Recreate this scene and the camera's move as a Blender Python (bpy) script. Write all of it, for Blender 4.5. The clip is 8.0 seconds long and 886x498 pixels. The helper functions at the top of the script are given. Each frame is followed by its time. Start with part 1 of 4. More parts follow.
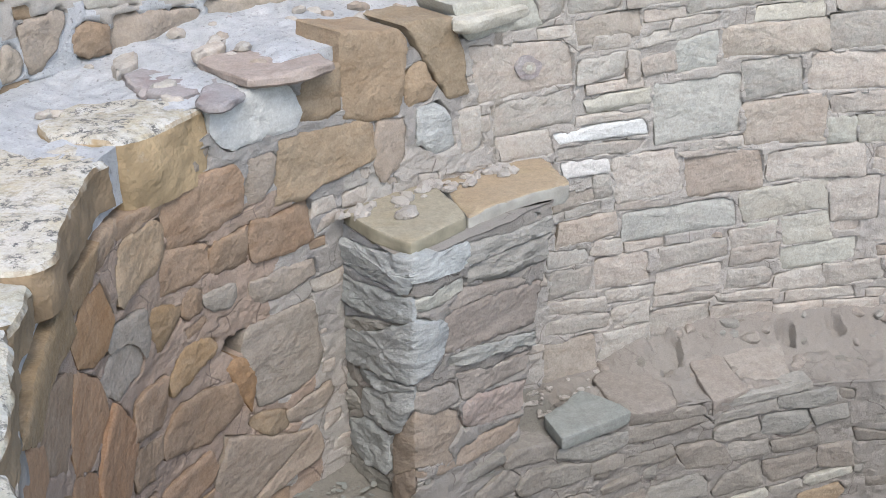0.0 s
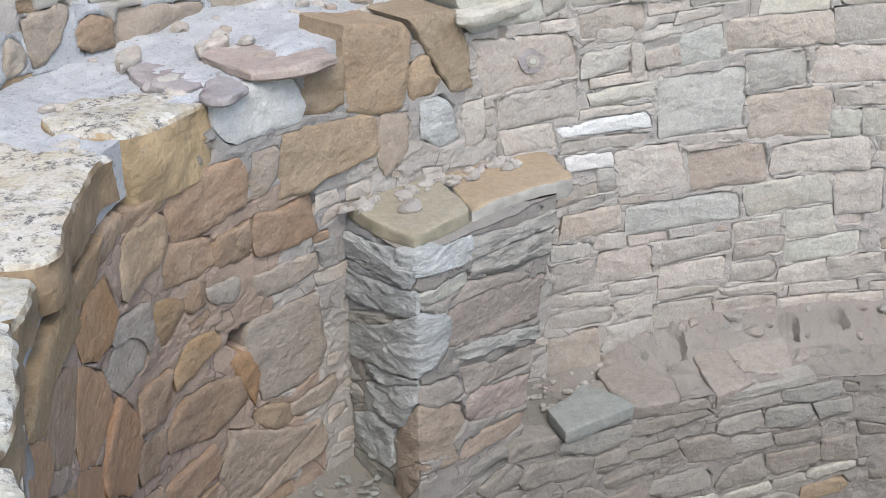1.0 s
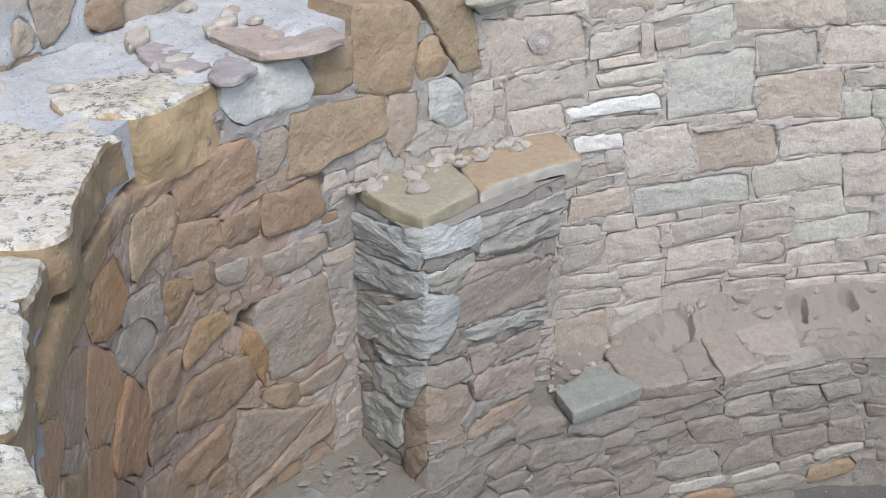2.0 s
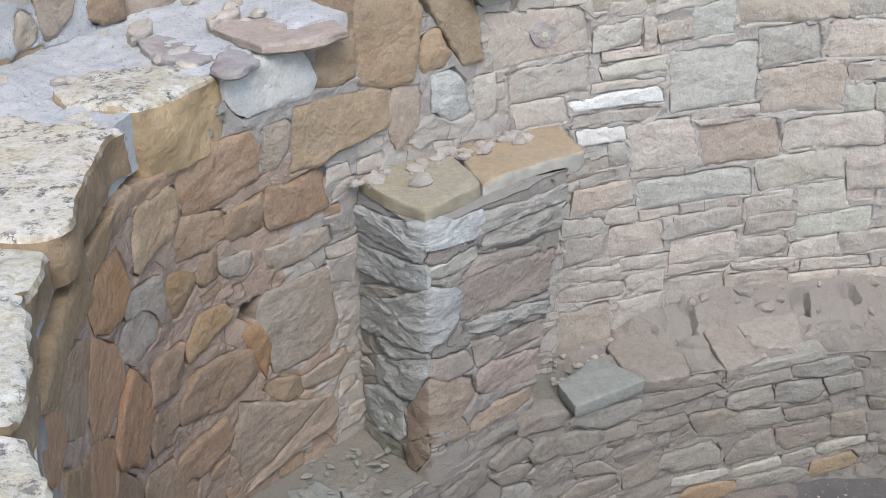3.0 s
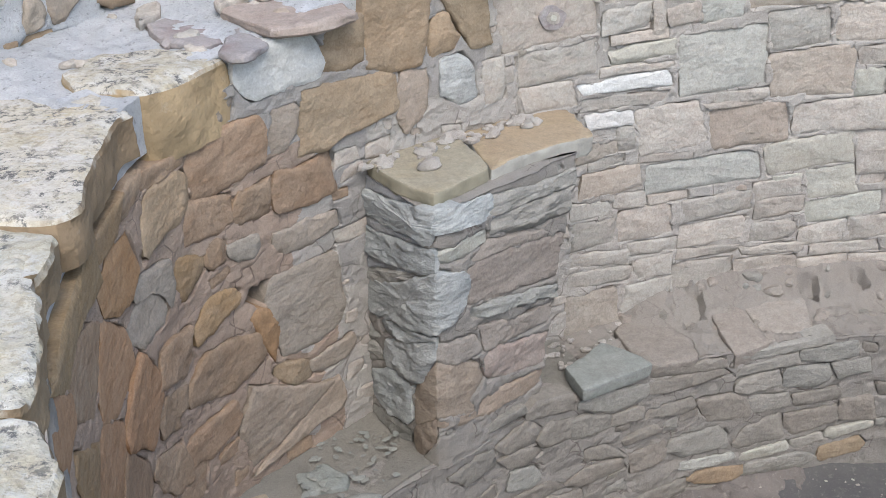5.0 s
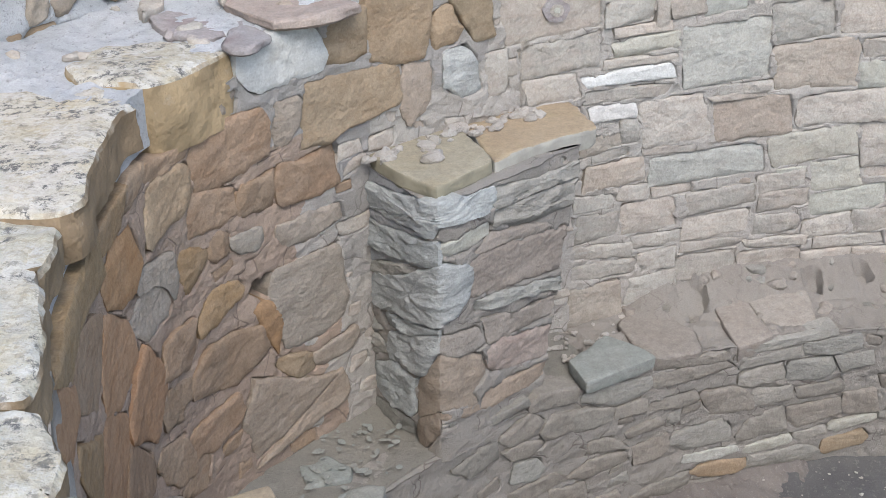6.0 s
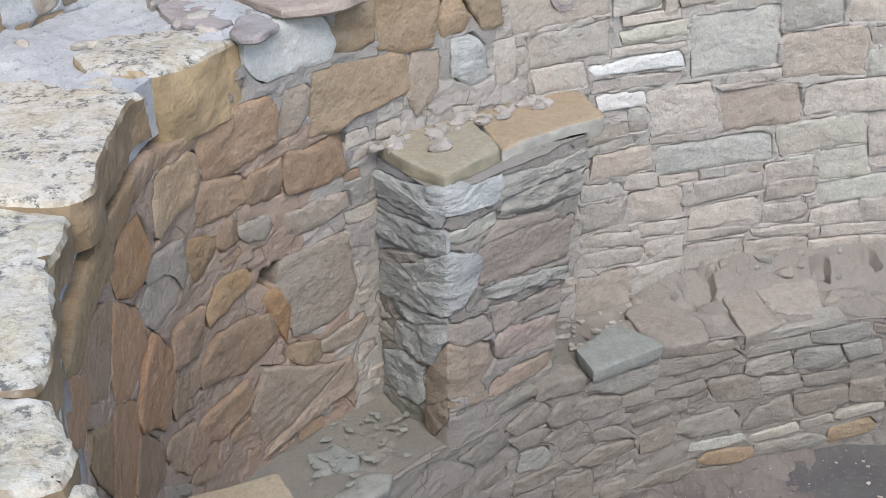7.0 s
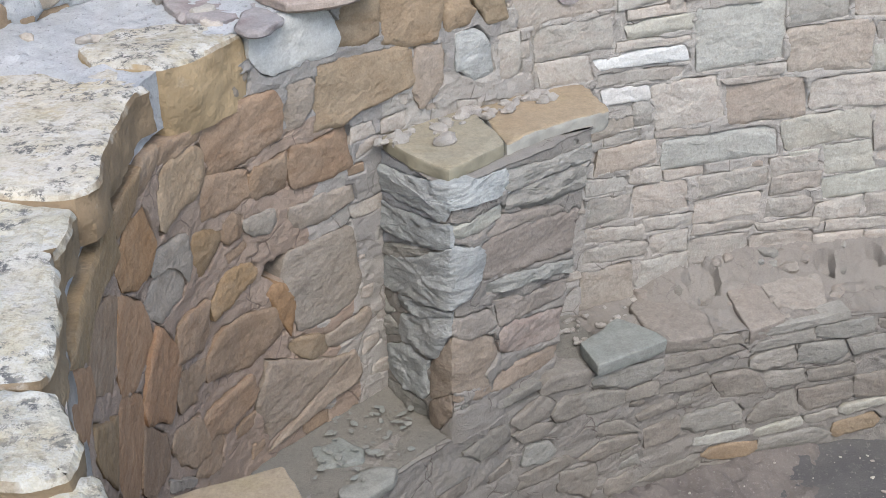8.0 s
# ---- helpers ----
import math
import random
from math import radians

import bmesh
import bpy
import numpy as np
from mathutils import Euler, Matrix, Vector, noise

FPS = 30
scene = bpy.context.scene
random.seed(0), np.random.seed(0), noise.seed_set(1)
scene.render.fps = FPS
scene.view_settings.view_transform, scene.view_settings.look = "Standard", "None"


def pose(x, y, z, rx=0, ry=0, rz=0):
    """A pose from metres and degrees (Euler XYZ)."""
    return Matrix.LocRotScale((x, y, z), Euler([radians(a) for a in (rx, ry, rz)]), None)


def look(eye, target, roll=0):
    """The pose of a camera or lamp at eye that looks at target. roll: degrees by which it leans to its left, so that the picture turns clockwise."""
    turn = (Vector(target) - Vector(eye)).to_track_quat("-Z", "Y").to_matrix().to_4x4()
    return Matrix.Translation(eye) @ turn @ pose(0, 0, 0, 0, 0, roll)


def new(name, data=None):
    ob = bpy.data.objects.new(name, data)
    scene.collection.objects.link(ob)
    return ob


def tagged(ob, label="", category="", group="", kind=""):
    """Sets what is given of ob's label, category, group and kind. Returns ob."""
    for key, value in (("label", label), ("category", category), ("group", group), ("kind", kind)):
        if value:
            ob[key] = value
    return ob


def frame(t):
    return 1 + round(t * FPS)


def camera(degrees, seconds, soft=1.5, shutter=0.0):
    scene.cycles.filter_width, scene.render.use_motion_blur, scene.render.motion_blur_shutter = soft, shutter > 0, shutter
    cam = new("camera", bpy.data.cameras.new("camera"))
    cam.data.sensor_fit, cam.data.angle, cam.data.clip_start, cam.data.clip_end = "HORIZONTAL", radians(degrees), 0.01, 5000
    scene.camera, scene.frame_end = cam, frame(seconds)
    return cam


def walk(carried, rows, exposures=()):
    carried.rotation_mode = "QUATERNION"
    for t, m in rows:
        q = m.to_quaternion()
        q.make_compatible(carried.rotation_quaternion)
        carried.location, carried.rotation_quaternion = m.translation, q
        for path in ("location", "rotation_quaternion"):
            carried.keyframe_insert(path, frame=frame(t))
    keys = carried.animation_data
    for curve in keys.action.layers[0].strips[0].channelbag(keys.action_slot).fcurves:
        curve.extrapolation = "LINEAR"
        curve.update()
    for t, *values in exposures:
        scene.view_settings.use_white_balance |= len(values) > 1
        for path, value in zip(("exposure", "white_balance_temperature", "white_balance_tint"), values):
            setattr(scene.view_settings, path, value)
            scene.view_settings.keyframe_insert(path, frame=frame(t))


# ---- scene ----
import itertools

# ---- camera ----
cam = camera(42.3, 8.0, soft=0.75)
PATH = [
    (0.0, 0.0090, 0.0066, 2.5121, -1.844, -24.431, 0.218),
    (0.5, 0.0075, 0.0057, 2.5108, -1.826, -24.491, 0.289),
    (1.0, 0.0077, 0.0069, 2.5117, -1.710, -24.739, 0.297),
    (1.5, 0.0064, 0.0068, 2.5114, -1.470, -25.265, 0.312),
    (3.0, 0.0070, 0.0056, 2.5117, -1.149, -26.029, 0.350),
    (3.5, 0.0080, 0.0066, 2.5107, -1.120, -26.106, 0.384),
    (4.0, 0.0075, 0.0053, 2.5115, -0.970, -26.368, 0.421),
    (4.5, 0.0046, 0.0055, 2.5113, -0.849, -26.649, 0.436),
    (6.0, 0.0067, 0.0055, 2.5108, -0.594, -27.177, 0.507),
    (6.5, 0.0066, 0.0066, 2.5103, -0.432, -27.518, 0.583),
    (7.0, 0.0034, 0.0036, 2.5122, -0.297, -27.751, 0.627),
    (7.5, 0.0013, 0.0018, 2.5109, -0.199, -27.900, 0.646),
    (8.0, 0.0022, 0.0017, 2.5116, -0.094, -28.024, 0.677),
]
walk(cam, [(t, pose(x, y, z, 90 + pitch, roll, yaw)) for t, x, y, z, yaw, pitch, roll in PATH],
     exposures=((0.0, 1.15), (1.5, 1.13), (3.5, 1.07), (8.0, 1.06)))

# ---- light: open shade under a bright hazy sky ----
world = bpy.data.worlds.new("sky")
scene.world = world
world.use_nodes = True
wn = world.node_tree
sky = wn.nodes.new("ShaderNodeTexSky")
sky.sky_type, sky.sun_disc = "NISHITA", False
sky.sun_elevation, sky.sun_rotation = radians(53), radians(169)
sky.dust_density, sky.air_density = 2.3, 1.0
wn.nodes["Background"].inputs["Strength"].default_value = SKY = 0.15
wn.links.new(sky.outputs[0], wn.nodes["Background"].inputs["Color"])
sun = new("sun", bpy.data.lights.new("sun", "SUN"))
sun.data.energy, sun.data.angle, sun.data.color = 0.9, radians(35), (1.0, 0.985, 0.96)
sun.matrix_world = look((0.9, -4.5, 6.0), (0, 0, 0))
scene.view_settings.exposure = 1.10

# ---- plan, in metres: a round sunken room; angles in degrees about its centre ----
CX, CY = 1.65, 0.83
FLOOR, BENCH, PILASTER, LEDGE = 0.0, 0.57, 1.36, 1.74
R_WALL, R_BENCH, R_UPPER = 2.69, 2.39, 3.15
TURN = [0, 60, 146, 152, 158, 165, 171, 177, 190, 230, 260, 300, 360]
RADIUS = [2.69, 2.69, 2.69, 2.585, 2.44, 2.29, 2.18, 2.03, 1.85, 1.8, 2.1, 2.5, 2.69]
NEAR_CORNER, FAR_CORNER, SIDE_BACK = Vector((0.01, 2.555)), Vector((0.391, 2.940)), Vector((-0.17, 2.82))


def wall_radius(th):
    return sum(float(np.interp((th + k) % 360, TURN, RADIUS)) for k in range(-4, 5)) / 9


def round_surface(ref, radius):
    """A curved wall: u metres to the right of the 150 degree line, z up, d metres out of the face."""
    def at(u, z, d):
        th = 150 - math.degrees(u / ref)
        r = radius(th) - d
        a = radians(th)
        return Vector((CX + r * math.cos(a), CY + r * math.sin(a), z))
    return at


wall_face = round_surface(R_WALL, wall_radius)
bench_face = round_surface(R_BENCH, lambda th: R_BENCH)
upper_face = round_surface(R_UPPER, lambda th: R_UPPER)


def pilaster_surface(near, far, back, batter=0.0):
    """The faces of a pilaster in one strip: u below 0 is its side, above 0 its front."""
    f, s = (far - near), (back - near)
    wide = f.length
    f, s = f.normalized(), s.normalized()
    nf, ns = Vector((f.y, -f.x)), Vector((-s.y, s.x))
    e = Vector((-f.y, f.x))

    def at(u, z, d):
        worn = max(0.0, 1 - abs(u) / 0.03)
        d -= worn * worn * (0.010 + 0.012 * noise.noise(Vector((0.0, 4.0, z / 0.045))))
        end = wide - batter * (1.3 - z)
        if u > end:
            p = near + f * (end + d) + e * (u - end)
        elif u >= 0:
            k = max(0.0, 1 - u / 0.05) * 0.5
            p = near + f * u + (nf * (1 - k) + ns * k) * d
        else:
            k = max(0.0, 1 + u / 0.05) * 0.5
            p = near + s * (-u) + (ns * (1 - k) + nf * k) * d
        return Vector((p.x, p.y, z))
    return at


pilaster_face = pilaster_surface(NEAR_CORNER, FAR_CORNER, SIDE_BACK, 0.175)
near_pilaster_face = pilaster_surface(Vector((-0.29, 1.40)), Vector((-0.22, 0.95)), Vector((-0.56, 1.26)))


# ---- materials ----
def nodes_of(name):
    m = bpy.data.materials.new(name)
    m.use_nodes = True
    t = m.node_tree
    return m, t, t.nodes["Principled BSDF"]


def add(t, kind, **values):
    n = t.nodes.new(kind)
    for k, v in values.items():
        n.inputs[k.replace("_", " ")].default_value = v
    return n


def mix(t, fac, a, b, how="MIX"):
    n = t.nodes.new("ShaderNodeMix")
    n.data_type, n.blend_type = "RGBA", how
    for socket, v in ((n.inputs[0], fac), (n.inputs[6], a), (n.inputs[7], b)):
        if hasattr(v, "links"):
            t.links.new(v, socket)
        else:
            socket.default_value = v
    return n.outputs[2]


def ramp(t, value, lo, hi):
    n = t.nodes.new("ShaderNodeMapRange")
    n.inputs[1].default_value, n.inputs[2].default_value = lo, hi
    t.links.new(value, n.inputs[0])
    return n.outputs[0]


def noisy(t, where, scale, detail=4.0, rough=0.6, stretch=None):
    if stretch:
        mp = t.nodes.new("ShaderNodeMapping")
        mp.inputs["Scale"].default_value = stretch
        t.links.new(where, mp.inputs["Vector"])
        where = mp.outputs[0]
    n = add(t, "ShaderNodeTexNoise", Scale=scale, Detail=detail, Roughness=rough)
    t.links.new(where, n.inputs["Vector"])
    return n.outputs["Fac"]


def rgb(*c):
    return (*c, 1.0)


def stone_material(name, base, second, stain, blotch=0.35, bump=0.5, layered=0.0, specks=0.0, vary=0.12, side=None):
    """Sandstone: two tones in clouds, stains, a fine grain and shallow relief; each stone has its own shade."""
    m, t, b = nodes_of(name)
    info, geo = t.nodes.new("ShaderNodeObjectInfo"), t.nodes.new("ShaderNodeNewGeometry")
    off = add(t, "ShaderNodeVectorMath")
    off.operation = "MULTIPLY_ADD"
    t.links.new(geo.outputs["Position"], off.inputs[0])
    off.inputs[1].default_value = (1, 1, 1)
    t.links.new(info.outputs["Random"], off.inputs[2])
    p = off.outputs[0]
    clouds = noisy(t, p, 9, 5, 0.65)
    bands = noisy(t, p, 10, 4, 0.6, (1.0, 1.0, 5.0))
    grain = noisy(t, p, 160, 3, 0.7)
    middle = noisy(t, p, 38, 5, 0.7)
    col = mix(t, ramp(t, clouds, 0.36, 0.66), rgb(*base), rgb(*second))
    col = mix(t, ramp(t, bands, 0.55 - 0.1 * blotch, 0.78), col, rgb(*stain))
    col = mix(t, ramp(t, middle, 0.25, 0.75), mix(t, 1.0, col, rgb(0.81, 0.805, 0.80), "MULTIPLY"), mix(t, 1.0, col, rgb(1.13, 1.13, 1.125), "MULTIPLY"))
    col = mix(t, ramp(t, grain, 0.3, 0.7), mix(t, 1.0, col, rgb(0.87, 0.865, 0.86), "MULTIPLY"), mix(t, 1.0, col, rgb(1.09, 1.09, 1.09), "MULTIPLY"))
    if specks:
        s = noisy(t, p, 42, 7, 0.8)
        big = noisy(t, p, 7, 4, 0.7)
        pale = noisy(t, p, 16, 7, 0.78)
        col = mix(t, ramp(t, pale, 0.5, 0.66), col, rgb(0.50, 0.50, 0.48))
        col = mix(t, ramp(t, s, 0.51, 0.58), col, mix(t, ramp(t, big, 0.46, 0.56), mix(t, 1.0, col, rgb(0.8, 0.78, 0.74), "MULTIPLY"), rgb(0.11, 0.11, 0.108)))
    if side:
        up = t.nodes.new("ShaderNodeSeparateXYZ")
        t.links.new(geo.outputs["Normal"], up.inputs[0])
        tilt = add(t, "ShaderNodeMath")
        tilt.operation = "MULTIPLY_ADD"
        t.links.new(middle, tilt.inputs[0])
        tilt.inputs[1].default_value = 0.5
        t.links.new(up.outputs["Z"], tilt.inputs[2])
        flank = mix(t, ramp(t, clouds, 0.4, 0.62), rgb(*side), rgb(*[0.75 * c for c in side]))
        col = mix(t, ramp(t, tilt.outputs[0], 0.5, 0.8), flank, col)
    other = add(t, "ShaderNodeMath")
    other.operation = "MULTIPLY"
    t.links.new(info.outputs["Random"], other.inputs[0])
    other.inputs[1].default_value = 13.7
    part_of = add(t, "ShaderNodeMath")
    part_of.operation = "FRACT"
    t.links.new(other.outputs[0], part_of.inputs[0])
    tint = mix(t, part_of.outputs[0], rgb(1.005, 0.985, 0.955), rgb(0.95, 0.985, 0.98))
    col = mix(t, 1.0, col, tint, "MULTIPLY")
    shade = add(t, "ShaderNodeHueSaturation")
    val = t.nodes.new("ShaderNodeMapRange")
    val.inputs[3].default_value, val.inputs[4].default_value = 1 - vary, 1 + vary
    t.links.new(info.outputs["Random"], val.inputs[0])
    t.links.new(val.outputs[0], shade.inputs["Value"])
    t.links.new(col, shade.inputs["Color"])
    t.links.new(shade.outputs[0], b.inputs["Base Color"])
    b.inputs["Roughness"].default_value = 0.9
    b.inputs["Specular IOR Level"].default_value = 0.22
    relief = add(t, "ShaderNodeMath")
    relief.operation = "MULTIPLY_ADD"
    t.links.new(noisy(t, p, 48, 5, 0.6, (1.0, 1.0, 1.0 + 1.2 * layered)), relief.inputs[0])
    relief.inputs[1].default_value = 1.6
    soft_grain = add(t, "ShaderNodeMath")
    soft_grain.operation = "MULTIPLY"
    t.links.new(grain, soft_grain.inputs[0])
    soft_grain.inputs[1].default_value = 0.35
    t.links.new(soft_grain.outputs[0], relief.inputs[2])
    bm = add(t, "ShaderNodeBump", Strength=bump, Distance=0.012)
    t.links.new(relief.outputs[0], bm.inputs["Height"])
    t.links.new(bm.outputs[0], b.inputs["Normal"])
    return m


def mortar_material(name, base, second, grit, crack=0.55, scale=1.0):
    """Mud mortar: cloudy, gritty, with a net of fine drying cracks of its own."""
    m, t, b = nodes_of(name)
    geo = t.nodes.new("ShaderNodeNewGeometry")
    p = geo.outputs["Position"]
    clouds = noisy(t, p, 5 * scale, 5, 0.65)
    lumps = noisy(t, p, 60 * scale, 6, 0.7)
    fine = noisy(t, p, 240, 3, 0.7)
    col = mix(t, ramp(t, clouds, 0.38, 0.64), rgb(*base), rgb(*second))
    col = mix(t, ramp(t, lumps, 0.56, 0.7), col, rgb(*grit))
    col = mix(t, ramp(t, fine, 0.3, 0.7), mix(t, 1.0, col, rgb(0.87, 0.86, 0.85), "MULTIPLY"), mix(t, 1.0, col, rgb(1.07, 1.07, 1.07), "MULTIPLY"))
    warp = mix(t, 0.06, p, add(t, "ShaderNodeTexNoise", Scale=14.0).outputs["Color"])
    v = add(t, "ShaderNodeTexVoronoi", Scale=9.0 * scale)
    v.feature = "DISTANCE_TO_EDGE"
    t.links.new(warp, v.inputs["Vector"])
    line = ramp(t, v.outputs["Distance"], 0.022, 0.004)
    part_on = add(t, "ShaderNodeMath")
    part_on.operation = "MULTIPLY"
    t.links.new(line, part_on.inputs[0])
    t.links.new(ramp(t, noisy(t, p, 7, 2), 0.50, 0.56), part_on.inputs[1])
    cr = add(t, "ShaderNodeMath")
    cr.operation = "MULTIPLY"
    t.links.new(part_on.outputs[0], cr.inputs[0])
    cr.inputs[1].default_value = crack
    col = mix(t, cr.outputs[0], col, rgb(0.09, 0.07, 0.06))
    t.links.new(col, b.inputs["Base Color"])
    b.inputs["Roughness"].default_value = 0.95
    b.inputs["Specular IOR Level"].default_value = 0.15
    h = add(t, "ShaderNodeMath")
    h.operation = "MULTIPLY_ADD"
    t.links.new(lumps, h.inputs[0])
    h.inputs[1].default_value = 1.5
    t.links.new(fine, h.inputs[2])
    h2 = add(t, "ShaderNodeMath")
    h2.operation = "SUBTRACT"
    t.links.new(h.outputs[0], h2.inputs[0])
    t.links.new(cr.outputs[0], h2.inputs[1])
    bm = add(t, "ShaderNodeBump", Strength=0.6, Distance=0.010)
    t.links.new(h2.outputs[0], bm.inputs["Height"])
    t.links.new(bm.outputs[0], b.inputs["Normal"])
    return m


STONE = {
    "p": stone_material("pink_sandstone", (0.392, 0.355, 0.318), (0.402, 0.382, 0.348), (0.362, 0.318, 0.280)),
    "d": stone_material("dull_tan_sandstone", (0.322, 0.273, 0.226), (0.340, 0.296, 0.255), (0.300, 0.250, 0.202)),
    "t": stone_material("tan_sandstone", (0.296, 0.225, 0.155), (0.318, 0.252, 0.181), (0.270, 0.195, 0.128)),
    "o": stone_material("orange_sandstone", (0.310, 0.195, 0.108), (0.335, 0.225, 0.138), (0.265, 0.158, 0.083)),
    "n": stone_material("brown_sandstone", (0.285, 0.203, 0.140), (0.312, 0.234, 0.172), (0.250, 0.168, 0.112)),
    "u": stone_material("ochre_brown_sandstone", (0.285, 0.200, 0.115), (0.305, 0.228, 0.150), (0.245, 0.163, 0.087)),
    "h": stone_material("brown_grey_sandstone", (0.280, 0.246, 0.210), (0.308, 0.272, 0.233), (0.25, 0.212, 0.176), layered=0.4),
    "r": stone_material("red_brown_sandstone", (0.350, 0.215, 0.130), (0.375, 0.245, 0.158), (0.290, 0.170, 0.098)),
    "y": stone_material("ochre_sandstone", (0.372, 0.310, 0.185), (0.400, 0.370, 0.270), (0.335, 0.260, 0.155)),
    "g": stone_material("grey_sandstone", (0.265, 0.258, 0.238), (0.295, 0.283, 0.258), (0.24, 0.23, 0.21), layered=0.6),
    # greyer bench stone, also darkened for the weaker light low in the room
    "q": stone_material("shaded_pink_sandstone", (0.218, 0.200, 0.178), (0.239, 0.224, 0.200), (0.196, 0.180, 0.158)),
    # blue-grey stone, made bluer and lighter for the skylit pilaster side
    "b": stone_material("blue_grey_sandstone", (0.328, 0.346, 0.346), (0.388, 0.405, 0.400), (0.276, 0.292, 0.290), layered=0.5, bump=0.5),
    "l": stone_material("pale_sandstone", (0.423, 0.408, 0.355), (0.434, 0.430, 0.387), (0.383, 0.366, 0.318), bump=0.42),
    "a": stone_material("pale_green_grey_sandstone", (0.382, 0.382, 0.355), (0.420, 0.415, 0.382), (0.377, 0.360, 0.328), bump=0.5, vary=0.03),
    "s": stone_material("dusty_pink_sandstone", (0.275, 0.245, 0.218), (0.295, 0.266, 0.238), (0.25, 0.217, 0.190)),
    "w": stone_material("white_sandstone", (0.530, 0.528, 0.515), (0.595, 0.595, 0.585), (0.460, 0.445, 0.420), bump=0.42, vary=0.04),
    # flanks bare of lichen, their brown darkened for the shade on them
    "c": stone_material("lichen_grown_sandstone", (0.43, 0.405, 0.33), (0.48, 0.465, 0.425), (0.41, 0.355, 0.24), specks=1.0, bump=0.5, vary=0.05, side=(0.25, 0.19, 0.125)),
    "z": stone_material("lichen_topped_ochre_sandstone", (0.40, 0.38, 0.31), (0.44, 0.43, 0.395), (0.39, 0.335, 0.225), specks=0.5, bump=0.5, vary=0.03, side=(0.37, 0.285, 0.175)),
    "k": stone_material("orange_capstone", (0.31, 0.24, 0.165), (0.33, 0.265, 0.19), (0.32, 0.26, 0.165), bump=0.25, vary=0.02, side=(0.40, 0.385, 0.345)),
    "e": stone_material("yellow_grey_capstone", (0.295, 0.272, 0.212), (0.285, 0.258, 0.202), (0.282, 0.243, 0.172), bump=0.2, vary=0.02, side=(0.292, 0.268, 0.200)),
    "v": stone_material("green_grey_sandstone", (0.230, 0.240, 0.225), (0.255, 0.260, 0.242), (0.215, 0.212, 0.198), bump=0.2, vary=0.03),
    "i": stone_material("rosy_sandstone", (0.360, 0.312, 0.268), (0.378, 0.338, 0.294), (0.325, 0.275, 0.230)),
    "j": stone_material("dull_brown_sandstone", (0.285, 0.232, 0.186), (0.308, 0.256, 0.210), (0.250, 0.195, 0.150)),
    "x": stone_material("red_pink_sandstone", (0.31, 0.255, 0.225), (0.33, 0.28, 0.25), (0.26, 0.20, 0.175)),
    "m": stone_material("purple_sandstone", (0.298, 0.270, 0.270), (0.344, 0.325, 0.325), (0.242, 0.195, 0.195)),
}
MUD = mortar_material("mud_mortar", (0.405, 0.378, 0.343), (0.420, 0.402, 0.368), (0.380, 0.352, 0.318), crack=0.5)
# mud mortar darkened for the dimmer bench, laid in the pilaster too
BENCH_MUD = mortar_material("shaded_mud_mortar", (0.278, 0.260, 0.234), (0.297, 0.281, 0.256), (0.252, 0.232, 0.208))
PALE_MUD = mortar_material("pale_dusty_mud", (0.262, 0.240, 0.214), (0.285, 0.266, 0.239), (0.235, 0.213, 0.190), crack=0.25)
GRIT = mortar_material("gritty_pale_earth", (0.165, 0.149, 0.138), (0.214, 0.194, 0.174), (0.297, 0.267, 0.242), crack=0.0, scale=1.4)
PILASTER_CEMENT = mortar_material("blue_grey_smeared_mortar", (0.315, 0.322, 0.322), (0.365, 0.372, 0.375), (0.270, 0.268, 0.262), crack=0.2)
DARK_MUD = mortar_material("brown_mud_mortar", (0.340, 0.266, 0.212), (0.360, 0.288, 0.232), (0.308, 0.234, 0.182), crack=0.5)
# grey cement with the sky's blue put into its colour for the open ledge
CEMENT = mortar_material("sky_tinted_grey_cement", (0.390, 0.408, 0.420), (0.500, 0.515, 0.530), (0.225, 0.225, 0.222), crack=0.0, scale=1.3)
WALL_CEMENT = mortar_material("grey_tan_wall_mortar", (0.318, 0.302, 0.282), (0.350, 0.338, 0.320), (0.285, 0.265, 0.243), crack=0.3)
DUST = mortar_material("dusty_earth", (0.221, 0.212, 0.187), (0.250, 0.238, 0.208), (0.179, 0.170, 0.149), crack=0.0)
DIRT = mortar_material("grey_brown_dirt_floor", (0.111, 0.110, 0.110), (0.141, 0.138, 0.133), (0.214, 0.207, 0.189), crack=0.0)


# ---- builders ----
def link_mesh(name, verts, faces, mats, parent=None, label="", smooth=True, at=None):
    me = bpy.data.meshes.new(name)
    at = Vector(at) if at is not None else Vector((0, 0, 0))
    me.from_pydata([tuple(Vector(v) - at) for v in verts], [], faces)
    for m in mats:
        me.materials.append(m)
    me.validate()
    bm = bmesh.new()
    bm.from_mesh(me)
    bmesh.ops.recalc_face_normals(bm, faces=bm.faces)
    bm.to_mesh(me)
    bm.free()
    me.polygons.foreach_set("use_smooth", [smooth] * len(me.polygons))
    me.set_sharp_from_angle(angle=radians(32))
    ob = new(name, me)
    ob.location = at
    if parent:
        ob.parent = parent
    if label:
        ob["label"] = label
    return ob


LAID = {"wall": [], "bench": [], "upper": [], "pilaster": [], "near": []}


